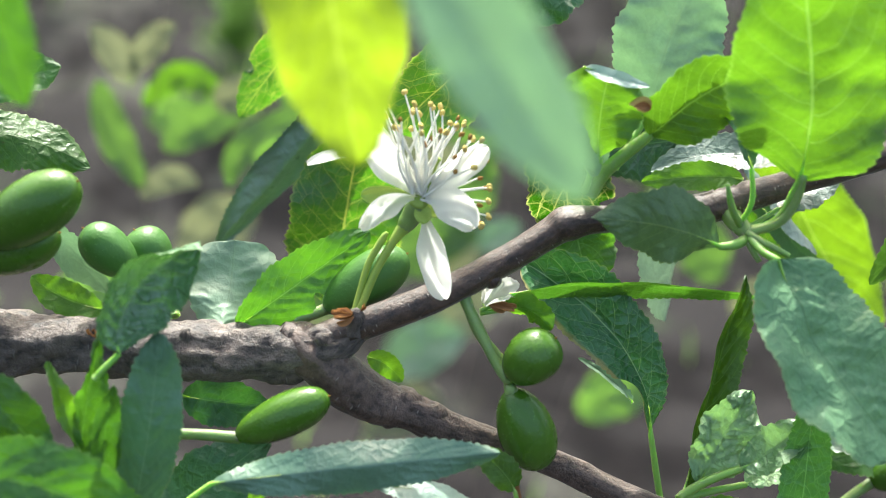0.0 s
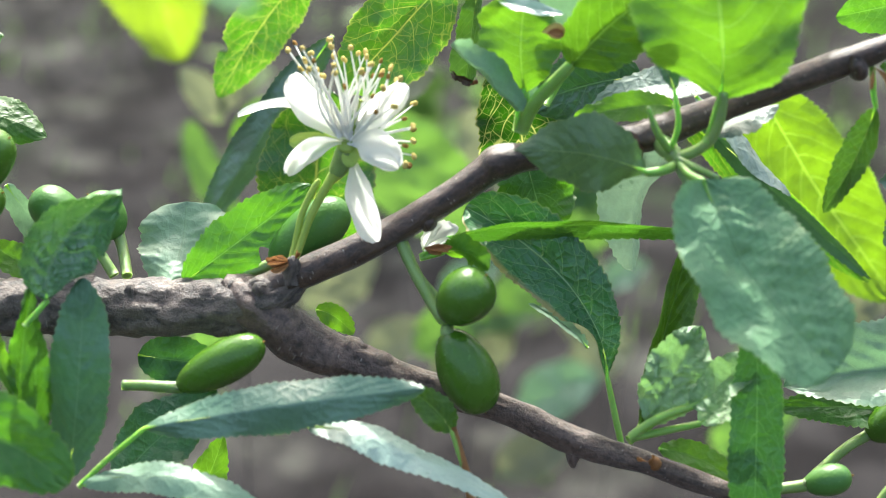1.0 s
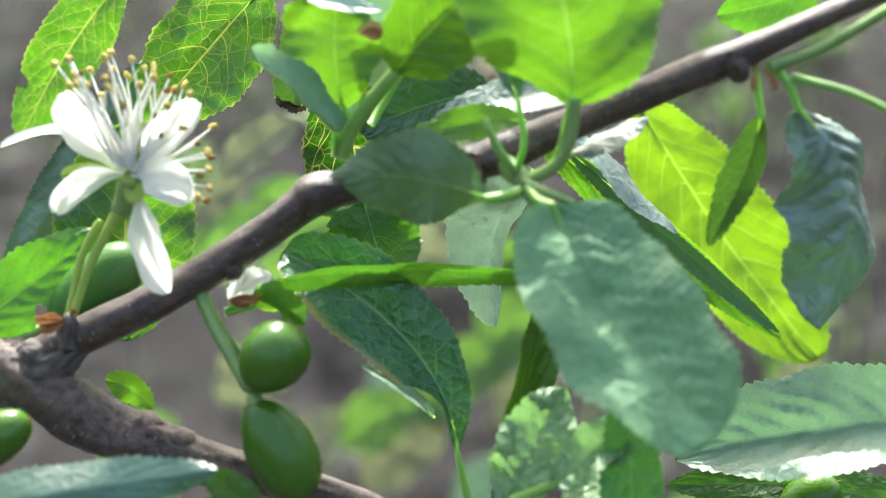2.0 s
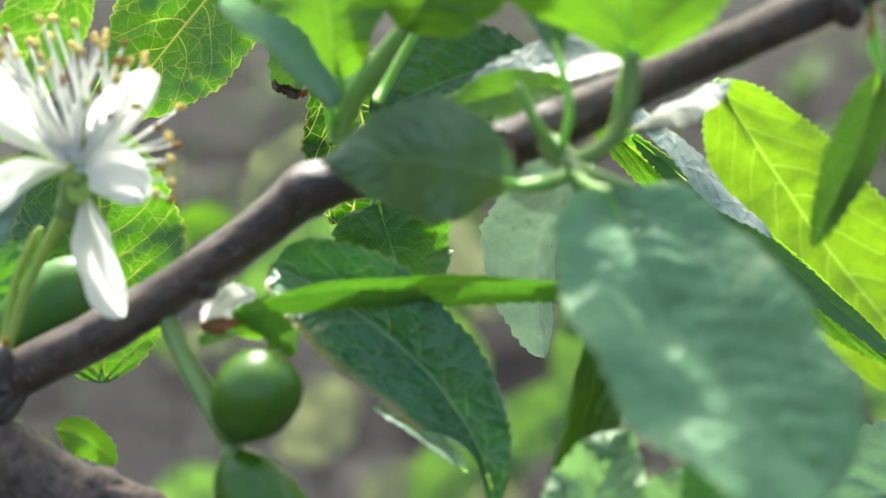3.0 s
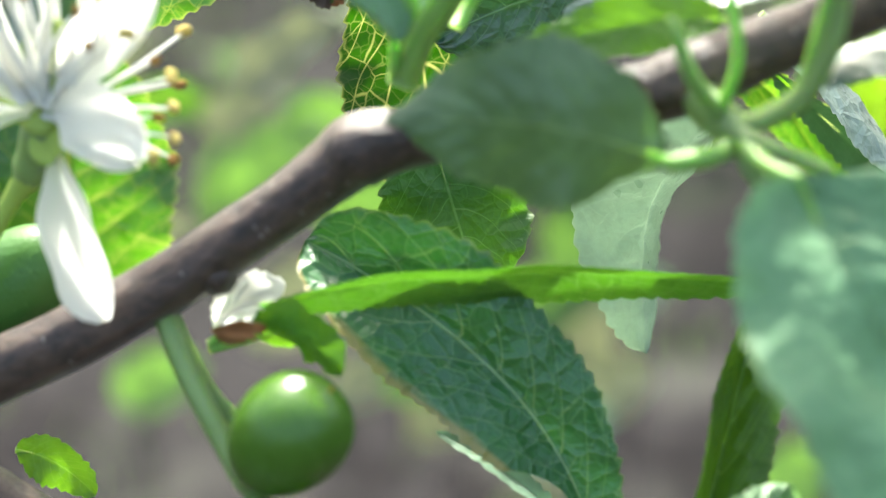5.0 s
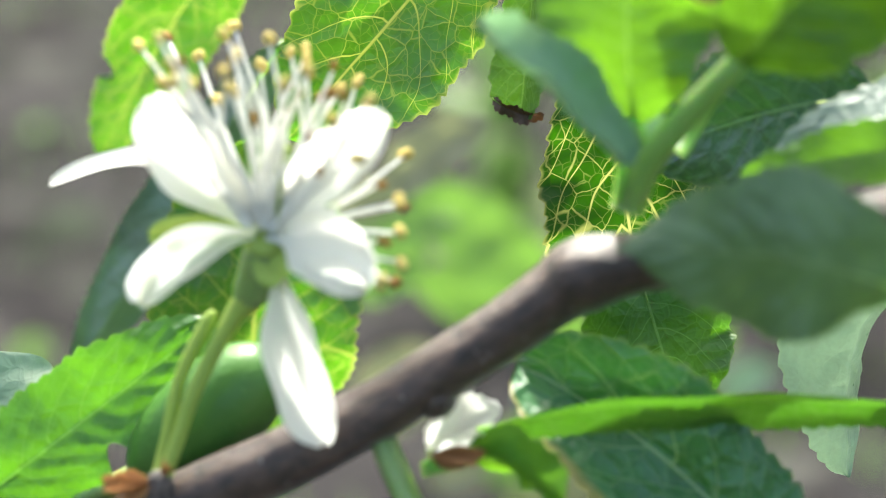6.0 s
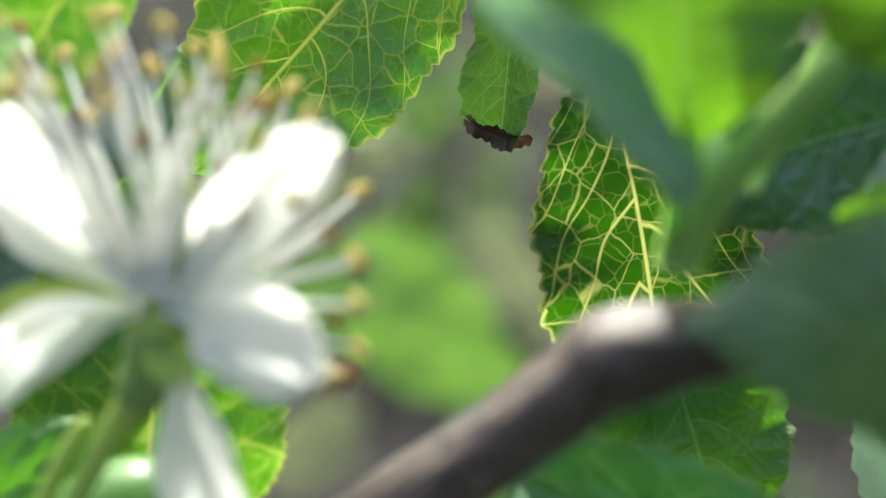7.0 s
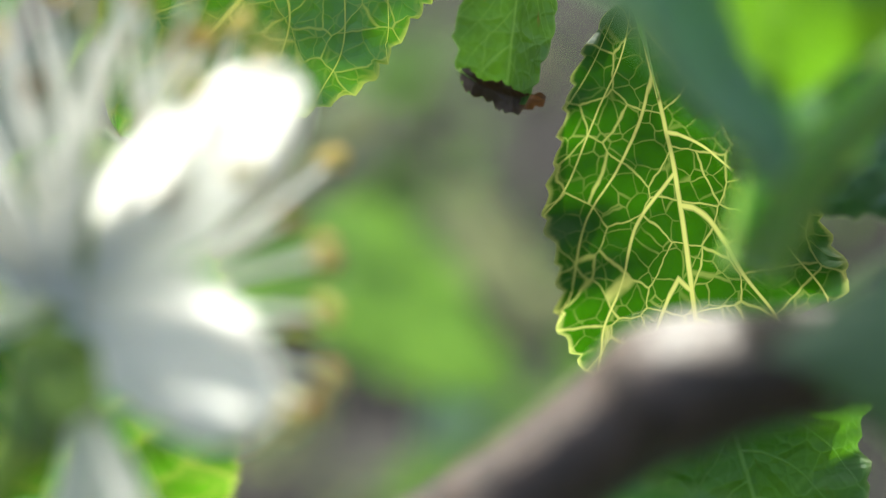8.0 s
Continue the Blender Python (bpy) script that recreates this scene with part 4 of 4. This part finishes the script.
leaf(tree, (1.26, -0.40, -2.54), (1.66, 0.70, -1.07), (1.99, 1.20, 0.37), 0.82, label="narrow folded leaf standing on the lower twig", mat=LEAF_BROAD, turn=14, fold=50, pucker=0.1)
leaf(tree, (2.80, -0.60, -0.50), (2.91, -0.70, -2.09), (3.00, -0.80, -4.18), 0.77, label="long strap-like leaf hanging behind another", mat=LEAF_DARK, turn=8, fold=6, blunt=0.8)
leaf(tree, (1.44, -0.40, -2.42), (1.76, -0.20, -1.67), (2.09, 0.10, -1.05), 0.91, label="young crinkled leaf in a rosette", stalk=[(1.14, -0.60, -2.60)], mat=LEAF_YOUNG, stout=1.6, fold=14, wave=0.12, pucker=0.12)
leaf(tree, (2.01, -0.50, -2.05), (2.43, -0.50, -1.68), (2.86, -0.50, -1.18), 0.67, label="young crinkled leaf in a rosette", stalk=[(1.17, -0.60, -2.54), (1.54, -0.60, -2.24)], stout=1.6, mat=LEAF_YOUNG, turn=-35, fold=18, wave=0.12, pucker=0.14)
leaf(tree, (2.14, -0.40, -2.35), (2.55, -0.30, -2.15), (3.03, -0.20, -2.10), 0.53, label="young crinkled leaf in a rosette", stalk=[(1.21, -0.60, -2.55)], stout=1.5, mat=LEAF_YOUNG, turn=-45, fold=15)
leaf(tree, (1.59, -0.10, -2.91), (2.22, 0.00, -3.09), (2.84, 0.10, -3.51), 0.47, label="fresh leaf lying along the lower twig", mat=LEAF_FRESH, turn=-30, fold=12)
# leaves at the right
leaf(tree, (4.30, 0.50, 2.17), (4.11, 0.65, 1.41), (3.76, 0.85, 0.53), 0.50, label="narrow spotted leaf hanging from the twig", stalk=[(4.20, 0.50, 2.74), (4.25, 0.50, 2.39)], mat=LEAF_OLIVE, turn=25, fold=22)
leaf(tree, (4.70, 0.40, 2.25), (5.35, 0.70, 1.10), (5.09, 0.80, -0.43), 1.52, label="dark glossy drooping leaf, sheen put into its paler colour", stalk=[(4.33, 0.50, 2.78), (4.57, 0.40, 2.55)], mat=LEAF_GLOSS, turn=-24, fold=-32, blunt=0.6, wave=0.1, pucker=0.16)
stem("leaf_stalk", tree, [(4.60, 0.40, 2.62, 0.058), (5.34, 0.20, 2.44, 0.047), (6.13, 0.00, 2.03, 0.043)], STALK)
stem("leaf_stalk", tree, [(4.39, 0.40, 2.75, 0.085), (4.92, 0.30, 2.97, 0.072), (5.80, 0.20, 3.53, 0.062)], STALK)
leaf(tree, (5.10, 2.20, 3.55), (4.50, 2.20, 3.35), (3.85, 2.20, 3.20), 0.75, label="fresh leaf above the twig", mat=LEAF_GREEN, turn=-20)
leaf(tree, (7.08, 2.10, -2.06), (5.38, 2.00, -2.13), (3.52, 1.90, -2.58), 1.70, label="large grey-green leaf with deep veins", mat=LEAF_PALE, turn=26, fold=30, pucker=0.08, blunt=0.35, sweep=3.0)
leaf(tree, (7.12, 2.60, -3.49), (5.33, 2.50, -3.10), (3.44, 2.40, -3.14), 0.73, label="fresh leaf in the shade of a larger one", mat=LEAF_GREEN, turn=20)
fruit((4.93, 2.30, -3.47), (5.71, 2.40, -2.97), 0.67, FRUIT, "small unripe green plum under a leaf", [(4.13, 1.90, -4.03), (4.60, 2.10, -3.62)])
fruit((4.90, -0.20, -3.31), (5.93, -0.10, -3.06), 0.63, FRUIT_BLOOM, "unripe green plum at the lower twig", [(4.63, -0.20, -3.81)])
fruit((3.70, -0.20, -3.29), (4.36, -0.20, -3.08), 0.46, FRUIT_BLOOM, "unripe green plum at the lower twig", [(3.25, -0.20, -3.39)])
# plums on the upper twig
fruit((-1.58, -0.45, -0.99), (-0.98, -0.50, -0.28), 0.79, FRUIT, "round unripe green plum hanging on a short stalk", [(-2.33, 0.20, -0.00), (-2.24, 0.10, -0.16), (-2.03, -0.10, -0.46), (-1.74, -0.30, -0.85)])
fruit((-1.52, -0.50, -1.14), (-0.94, -0.50, -2.34), 0.84, FRUIT, "oblong unripe green plum hanging under another", [(-2.32, 0.25, -0.01), (-2.04, 0.15, -0.56), (-1.60, 0.05, -1.03)])
fruit((-4.35, 0.60, -0.62), (-3.21, 0.70, 0.35), 0.77, FRUIT_BLOOM, "long unripe green plum behind the twig", [(-5.45, 0.40, -0.97), (-4.87, 0.50, -0.85)])
# left part of the branch
leaf(tree, (-5.59, -1.90, -2.36), (-3.60, -1.95, -1.86), (-1.66, -1.70, -1.57), 0.74, label="long dull green leaf lying level", stalk=[(-6.51, -2.10, -3.23), (-6.07, -2.00, -2.79)], mat=LEAF_SHEEN, turn=-16, fold=-20, blunt=0.4, pucker=0.03, quilt=0.0)
leaf(tree, (-1.34, -1.20, -2.40), (-1.58, -1.20, -2.08), (-1.97, -1.20, -1.80), 0.48, label="small fresh leaf", stalk=[(-1.01, -1.20, -3.42), (-1.21, -1.20, -2.78)], mat=LEAF_FRESH, turn=15)
stem("bud", tree, [(-1.34, -1.15, -2.34, 0.054), (-1.09, -1.20, -3.12, 0.062), (-1.02, -1.20, -3.55, 0.085)], SCALE)
leaf(tree, (-3.30, -1.70, -2.25), (-2.08, -1.60, -2.50), (-0.44, -1.50, -3.32), 0.60, label="glossy crinkled leaf, its pale sky sheen put into the colour", mat=LEAF_SKY_PALE, turn=-58, fold=-14, pucker=0.07)
leaf(tree, (-6.65, -2.10, -3.10), (-6.47, -2.00, -1.64), (-6.42, -1.80, -0.23), 0.87, label="upright dull green leaf", mat=LEAF_DUSK, fold=-6, blunt=0.45)
leaf(tree, (-6.95, -1.80, -0.60), (-6.86, -1.40, 0.12), (-6.05, -1.10, 0.90), 1.25, label="glossy curled dark leaf", stalk=[(-7.25, -1.90, -0.95)], mat=LEAF_CRINKLED, turn=22, fold=24, wave=0.12, pucker=0.11, roll=0.5, quilt=0.015)
leaf(tree, (-7.39, -2.00, -2.53), (-7.38, -1.80, -1.51), (-7.21, -1.60, -0.36), 0.46, label="crinkled narrow fresh leaf", mat=LEAF_GREEN, turn=30, fold=30, wave=0.3, pucker=0.15)
leaf(tree, (-7.36, -2.10, -1.96), (-7.65, -2.00, -1.32), (-7.87, -1.90, -0.76), 0.29, label="crinkled narrow fresh leaf", mat=LEAF_FRESH, turn=30, fold=30, wave=0.3, pucker=0.15)
leaf(tree, (-6.94, -2.30, -2.50), (-7.02, -2.20, -1.70), (-6.93, -2.20, -0.86), 0.44, label="narrow fresh leaf", mat=LEAF_GREEN, turn=25, fold=20)
leaf(tree, (-9.07, -3.30, -2.02), (-7.63, -3.30, -1.88), (-6.17, -3.30, -2.62), 1.23, label="broad green leaf low on the branch", mat=LEAF_GREEN, fold=8, blunt=0.6, turn=-10)
leaf(tree, (-8.89, -2.40, -0.91), (-8.28, -2.40, -1.35), (-7.70, -2.40, -2.11), 0.81, label="green leaf low on the branch", mat=LEAF_GREEN, turn=-10)
leaf(tree, (-6.39, -2.20, -3.16), (-5.15, -2.20, -2.94), (-3.80, -2.20, -3.34), 0.51, label="pale leaf low on the branch", mat=LEAF_PALE, turn=-40, fold=-12)
leaf(tree, (-6.24, -1.10, -3.56), (-5.76, -0.80, -3.02), (-4.92, -0.50, -2.28), 1.10, label="leaf under the branch, its shade put into dark green", mat=LEAF_DARK, turn=-20)
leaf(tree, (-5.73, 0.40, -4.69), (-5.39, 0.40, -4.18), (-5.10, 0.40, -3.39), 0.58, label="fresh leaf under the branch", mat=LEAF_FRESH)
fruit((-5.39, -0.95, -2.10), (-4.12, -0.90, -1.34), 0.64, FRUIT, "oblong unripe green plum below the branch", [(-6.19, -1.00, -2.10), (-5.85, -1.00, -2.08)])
leaf(tree, (-6.36, 0.20, -2.07), (-5.79, 0.30, -2.16), (-5.03, 0.40, -2.22), 0.76, label="leaf behind the branch, its shade put into dark green", mat=LEAF_DARK, turn=-10)
leaf(tree, (-3.65, 0.50, -1.28), (-3.36, 0.55, -1.39), (-3.08, 0.60, -1.67), 0.38, label="small leaf behind the fork", mat=LEAF_FRESH)
leaf(tree, (-5.83, 0.20, -0.91), (-5.80, 0.80, -0.46), (-5.83, 1.20, 0.13), 1.50, label="pale leaf above the branch", mat=LEAF_PALE, fold=-12, blunt=0.8, wave=0.05, pucker=0.03)
# Its partial shade is put into the colour, by the duller green.
leaf(tree, (-5.61, 0.20, -0.88), (-4.72, 0.60, -0.19), (-3.79, 1.00, 0.53), 0.94, label="fresh leaf beside the blossom", mat=LEAF_GREEN, turn=10, fold=10, bite=(0.52, 0.05, 1, 0.45))
leaf(tree, (-7.58, 0.30, -0.84), (-8.17, 0.30, -0.72), (-8.67, 0.30, -0.42), 0.54, label="small fresh leaf on the branch", mat=LEAF_FRESH, turn=15)
leaf(tree, (-10.29, 1.20, 1.23), (-9.12, 1.20, 1.40), (-8.07, 1.30, 1.00), 0.98, label="leaf with one half in the sun", mat=LEAF_SPOTTED, turn=-30, fold=-16)
leaf(tree, (-9.96, 0.60, 2.09), (-9.07, 0.60, 2.43), (-8.37, 0.60, 2.67), 0.75, label="green leaf high on the branch", mat=LEAF_GREEN, turn=-25)
leaf(tree, (-8.65, 1.00, 0.30), (-8.21, 1.00, -0.28), (-7.64, 1.00, -0.86), 0.61, label="pale leaf beside the plums", mat=LEAF_PALE, turn=25)
fruit((-9.17, -0.70, 0.38), (-7.79, -0.80, 1.45), 0.88, FRUIT, "large unripe green plum in a pair", [(-9.80, -0.70, -0.27)])
fruit((-9.41, -0.40, -0.08), (-8.11, -0.40, 0.54), 0.73, FRUIT, "unripe green plum in a pair", [(-9.98, -0.40, -0.49)])
fruit((-7.16, 0.30, -0.23), (-7.92, 0.30, 0.39), 0.68, FRUIT_BLOOM, "unripe green plum above the branch", [(-6.68, 0.20, -0.82), (-6.92, 0.30, -0.52)])
fruit((-6.82, 0.90, -0.42), (-7.29, 0.90, 0.23), 0.71, FRUIT_BLOOM, "unripe green plum above the branch", [(-6.55, 0.40, -0.88), (-6.69, 0.70, -0.65)])
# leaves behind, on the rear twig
leaf(rear, (-4.45, 4.60, 3.55), (-5.45, 4.80, 2.42), (-6.28, 4.85, 1.08), 1.05, label="backlit leaf with a sunlit margin put into its colour", mat=LEAF_LACE, turn=-12, fold=12, bite=(0.74, 0.035, 1, 0.35))
leaf(rear, (-4.10, 4.10, 2.35), (-5.35, 4.20, 0.55), (-6.55, 4.30, -1.20), 1.0, label="dark folded leaf with a sunlit rim put into its colour", mat=LEAF_GLOSS, turn=-24, fold=-34, roll=0.4, pucker=0.03)
leaf(rear, (-4.36, 3.50, -1.62), (-4.28, 3.50, -0.07), (-4.12, 3.40, 1.60), 1.98, label="large backlit leaf behind the blossom", mat=LEAF_LACE, turn=14, fold=6, blunt=0.45)
leaf(rear, (-2.00, 2.80, 3.51), (-2.80, 2.70, 2.63), (-3.62, 2.50, 1.68), 1.47, label="backlit leaf with a yellow net of veins", ribs=6.0, sweep=2.0, mat=LEAF_LACE, turn=-18, fold=10)
leaf(rear, (-1.58, 3.10, 3.34), (-1.66, 3.15, 2.57), (-1.74, 3.15, 1.81), 0.59, label="leaf with a withered dark tip", mat=LEAF_OLIVE, turn=30, fold=20, blunt=0.9)
leaf(rear, (-1.10, 2.90, 2.41), (-0.82, 2.67, 1.38), (-0.66, 2.52, 0.40), 1.46, label="backlit leaf with a yellow net of veins", mat=LEAF_NET, ribs=4.2, sweep=2.3, quilt=0.008, pucker=0.03, turn=-10, fold=8, blunt=0.8, bite=(0.80, 0.03, -1, 0.3))
leaf(rear, (-0.65, 2.35, 0.73), (-0.48, 2.25, 0.18), (-0.27, 2.15, -0.39), 1.28, label="green leaf with pale veins behind the twig", mat=LEAF_GREEN, turn=-14, fold=10, base=0.35, blunt=0.6, ribs=5.0, pucker=0.04)
# Unseen twig and leaf, added only to set the focus distance.
wood("twig", rear, [(-4.0, 4.6, 5.6, 0.2), (-2.9, 4.8, 8.5, 0.14), (-1.7, 5.0, 11.6, 0.08)], BARK_YOUNG, 12, 0.08, 8)
cam.data.dof.focus_object = leaf(rear, (-1.70, 5.00, 11.60), (-1.2, 5.0, 12.9), (-0.5, 5.1, 14.0), 1.4, label="unseen leaf added as the focus target", mat=LEAF_GREEN)
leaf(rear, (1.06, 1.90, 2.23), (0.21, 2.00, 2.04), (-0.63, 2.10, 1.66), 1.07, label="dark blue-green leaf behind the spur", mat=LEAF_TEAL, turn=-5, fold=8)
leaf(rear, (1.62, 1.60, 1.28), (1.08, 2.20, 0.33), (1.08, 2.50, -1.00), 1.15, label="glossy leaf below the twig, its pale sky sheen put into the colour", mat=LEAF_SKY_PALE, turn=-34, fold=-30, pucker=0.08)
leaf(rear, (1.40, 3.20, 1.71), (3.34, 4.40, -0.13), (5.20, 5.20, -1.78), 0.79, label="long folded leaf, coloured yellow-green for the sun behind it", mat=LEAF_LIT, turn=15, fold=40)
# The folded leaf's half in shade, added as a separate dark strip.
leaf(rear, (2.02, 3.00, 1.35), (3.40, 3.60, 0.08), (5.06, 4.20, -1.42), 0.42, label="dark strip for the shaded half of the folded leaf", mat=LEAF_DUSK, turn=30, fold=30, pucker=0.03, wave=0.03)
leaf(rear, (1.90, 2.60, 1.85), (2.71, 2.80, 1.04), (3.49, 3.00, 0.23), 0.52, label="glossy leaf, its pale sky sheen put into the colour", mat=LEAF_SKY_PALE, turn=-55, fold=-10)
leaf(rear, (2.94, 6.00, 1.71), (4.26, 6.50, -0.35), (6.00, 7.00, -2.57), 1.82, label="large leaf with its sun glow put into a yellow-green colour", mat=LEAF_SUN_TINT, fold=5, blunt=0.6)
# Three added leaves, hidden or out of view, that cast shade.
leaf(rear, (-1.06, 3.70, 4.56), (-1.46, 3.60, 4.04), (-1.94, 3.40, 3.47), 1.36, label="leaf added behind another to shade it", mat=LEAF_DARK, turn=15)
leaf(rear, (-2.05, 4.55, 5.55), (-2.70, 4.40, 5.25), (-3.40, 4.30, 5.05), 1.15, label="unseen leaf added to shade the netted leaf", mat=LEAF_DARK, turn=10)
leaf(rear, (1.00, 2.35, 4.95), (2.30, 2.30, 5.15), (3.80, 2.30, 5.65), 1.35, label="unseen leaf added to shade the twig", stalk=[(1.6, 4.2, 5.25)], mat=LEAF_GREEN, turn=25)
leaf(rear, (-1.98, 3.12, 1.99), (-1.76, 3.05, 1.88), (-1.52, 3.00, 1.86), 0.15, label="withered dark brown leaf tip", mat=LEAF_WITHERED, turn=30, fold=30, wave=0.2, blunt=0.6, stout=0.35)
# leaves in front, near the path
leaf(front, (-4.52, -6.00, 7.06), (-4.26, -5.70, 5.30), (-3.82, -5.50, 3.44), 1.48, label="leaf with its sun glow put into a yellow colour", mat=LEAF_SUN_YELLOW, turn=-10, fold=10, blunt=0.4)
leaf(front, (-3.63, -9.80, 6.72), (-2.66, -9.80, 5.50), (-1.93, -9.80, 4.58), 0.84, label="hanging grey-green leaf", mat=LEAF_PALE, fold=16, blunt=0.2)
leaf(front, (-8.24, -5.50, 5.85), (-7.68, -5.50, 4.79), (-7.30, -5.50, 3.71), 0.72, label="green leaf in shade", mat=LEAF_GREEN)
# shoots further off
leaf(sucker, (-3.75, 25.00, -5.82), (-5.64, 25.00, -4.20), (-7.52, 25.00, -3.25), 1.97, label="lime green leaf of a far shoot", mat=LEAF_SOFT, turn=-10)
leaf(sucker, (-2.90, 27.00, -7.66), (-5.31, 27.00, -6.45), (-7.85, 27.00, -5.90), 2.10, label="dull green leaf of a far shoot", mat=LEAF_SOFT, turn=-20)
leaf(sucker, (-2.94, 32.00, -7.19), (-4.11, 32.00, -5.62), (-4.84, 32.00, -4.20), 1.71, label="withered pale leaf of a far shoot", mat=LEAF_DRY)
leaf(sucker, (-5.04, 12.00, -0.73), (-4.29, 12.00, -0.08), (-3.40, 12.00, 0.47), 0.97, label="withered pale leaf of a far shoot", mat=LEAF_DRY, turn=-20)
leaf(sucker, (-8.47, 22.00, -5.58), (-7.64, 22.00, -4.02), (-5.62, 22.00, -3.21), 1.04, label="dull green leaf of a far shoot", mat=LEAF_SOFT, turn=-20)
leaf(shoot, (-11.61, 26.00, -7.13), (-12.65, 26.00, -5.47), (-13.14, 26.00, -3.80), 1.13, label="pale green leaf of a far shoot", mat=LEAF_SOFT, turn=15)
leaf(shoot, (-11.71, 26.00, -4.55), (-10.44, 26.00, -3.43), (-8.98, 26.00, -4.36), 0.95, label="lime green leaf of a far shoot", mat=LEAF_FRESH)
leaf(shoot, (-12.17, 26.00, -3.88), (-12.64, 26.00, -2.94), (-13.45, 26.00, -2.14), 1.09, label="pale green leaf of a far shoot", mat=LEAF_DRY)
leaf(shoot, (-12.10, 26.00, -3.51), (-11.53, 26.00, -2.47), (-10.86, 26.00, -1.87), 0.91, label="pale green leaf of a far shoot", mat=LEAF_DRY)
leaf(shoot, (-11.68, 26.00, -7.52), (-10.82, 26.00, -6.77), (-9.91, 26.00, -6.96), 0.91, label="pale leaf of a far shoot", mat=LEAF_DRY)
leaf(sucker, (-9.42, 25.00, -4.01), (-8.62, 25.00, -3.54), (-7.53, 25.00, -3.14), 1.19, label="withered pale leaf of a far shoot", mat=LEAF_DRY)
leaf(sucker, (-3.04, 25.00, -5.60), (-2.13, 25.00, -5.05), (-1.09, 25.00, -4.96), 1.19, label="withered pale leaf of a far shoot", mat=LEAF_DRY)
leaf(sucker, (7.45, 25.00, -9.20), (8.14, 25.00, -8.49), (9.11, 25.00, -8.08), 1.34, label="withered pale leaf of a far shoot", mat=LEAF_DRY)
leaf(sucker, (-7.41, 20.00, -4.58), (-6.78, 20.00, -3.86), (-5.84, 20.00, -3.45), 1.21, label="lime green leaf of a far shoot", mat=LEAF_SOFT)
# pale growth further off
leaf(far, (-12.35, 40.00, -14.84), (-10.89, 40.00, -13.08), (-9.46, 40.00, -12.07), 2.72, label="pale green leaf of a far weed", mat=LEAF_DRY)
leaf(far, (-6.99, 42.00, -19.08), (-5.28, 42.00, -16.71), (-3.60, 42.00, -15.13), 2.81, label="pale green leaf of a far weed", mat=LEAF_DRY)
leaf(far, (-3.68, 38.00, -13.62), (-2.58, 38.00, -12.42), (-0.16, 38.00, -11.65), 2.41, label="dull green leaf of a far weed", mat=LEAF_SOFT)
leaf(far, (-1.61, 40.00, -12.26), (-0.96, 40.00, -10.13), (-0.76, 40.00, -8.51), 2.72, label="dull green leaf of a far weed", mat=LEAF_SOFT)
leaf(far, (5.25, 40.00, -20.21), (6.56, 40.00, -18.67), (8.34, 40.00, -18.09), 2.49, label="dull green leaf of a far weed", mat=LEAF_SOFT)
leaf(far, (10.78, 45.00, -15.26), (10.20, 45.00, -13.51), (8.73, 45.00, -12.81), 2.45, label="dull green leaf of a far weed", mat=LEAF_SOFT)
leaf(far, (-0.25, 42.00, -16.24), (-0.75, 42.00, -14.77), (-0.32, 42.00, -13.03), 2.11, label="pale green leaf of a far weed", mat=LEAF_DRY)
leaf(far, (-11.52, 40.00, -9.52), (-12.66, 40.00, -8.62), (-14.08, 40.00, -8.89), 2.04, label="dull green leaf of a far weed", mat=LEAF_SOFT)
leaf(far, (-17.36, 40.00, -17.41), (-16.07, 40.00, -16.27), (-14.21, 40.00, -15.76), 2.29, label="dull green leaf of a far weed", mat=LEAF_SOFT)
leaf(far, (-7.56, 40.00, -16.50), (-6.17, 40.00, -15.17), (-4.59, 40.00, -14.68), 2.48, label="pale green leaf of a far weed", mat=LEAF_SOFT)
leaf(far, (-12.52, 35.00, -8.49), (-10.88, 35.00, -7.18), (-8.24, 35.00, -5.69), 1.46, label="dull green leaf of a far weed", mat=LEAF_SOFT)
leaf(far, (-1.58, 40.00, -9.72), (-0.84, 40.00, -8.72), (0.63, 40.00, -7.89), 2.10, label="pale green leaf of a far weed", mat=LEAF_SOFT)
# A bright sunlit spot, made by a pale leaf colour.
leaf(far, (-0.08, 44.00, -14.27), (0.92, 44.00, -13.56), (1.93, 44.00, -13.07), 1.50, label="leaf of a far weed, its sunlit look put into a pale colour", mat=LEAF_PALE, turn=-20)
leaf(far, (-1.53, 46.00, -19.42), (0.02, 46.00, -18.29), (1.57, 46.00, -17.51), 2.20, label="withered pale leaf of a far weed", mat=LEAF_DRY, turn=-20)
leaf(far, (-3.64, 44.00, -20.61), (-1.83, 44.00, -19.28), (-0.02, 44.00, -18.37), 2.60, label="grey-green leaf of a far weed", mat=LEAF_PALE, turn=-20)
leaf(far, (-5.46, 42.00, -15.76), (-3.84, 42.00, -14.62), (-2.23, 42.00, -13.84), 2.40, label="dull green leaf of a far weed", mat=LEAF_SOFT, turn=-20)
leaf(far, (-10.46, 43.00, -18.00), (-9.04, 43.00, -17.01), (-7.62, 43.00, -16.32), 2.00, label="withered pale leaf of a far weed", mat=LEAF_DRY, turn=-20)
leaf(far, (-4.07, 41.00, -22.28), (-2.44, 41.00, -21.08), (-0.83, 41.00, -20.25), 2.40, label="withered pale leaf of a far weed", mat=LEAF_DRY, turn=-20)
leaf(far, (-7.30, 45.00, -15.44), (-6.02, 45.00, -14.56), (-4.75, 45.00, -13.95), 1.80, label="grey-green leaf of a far weed", mat=LEAF_PALE, turn=-20)
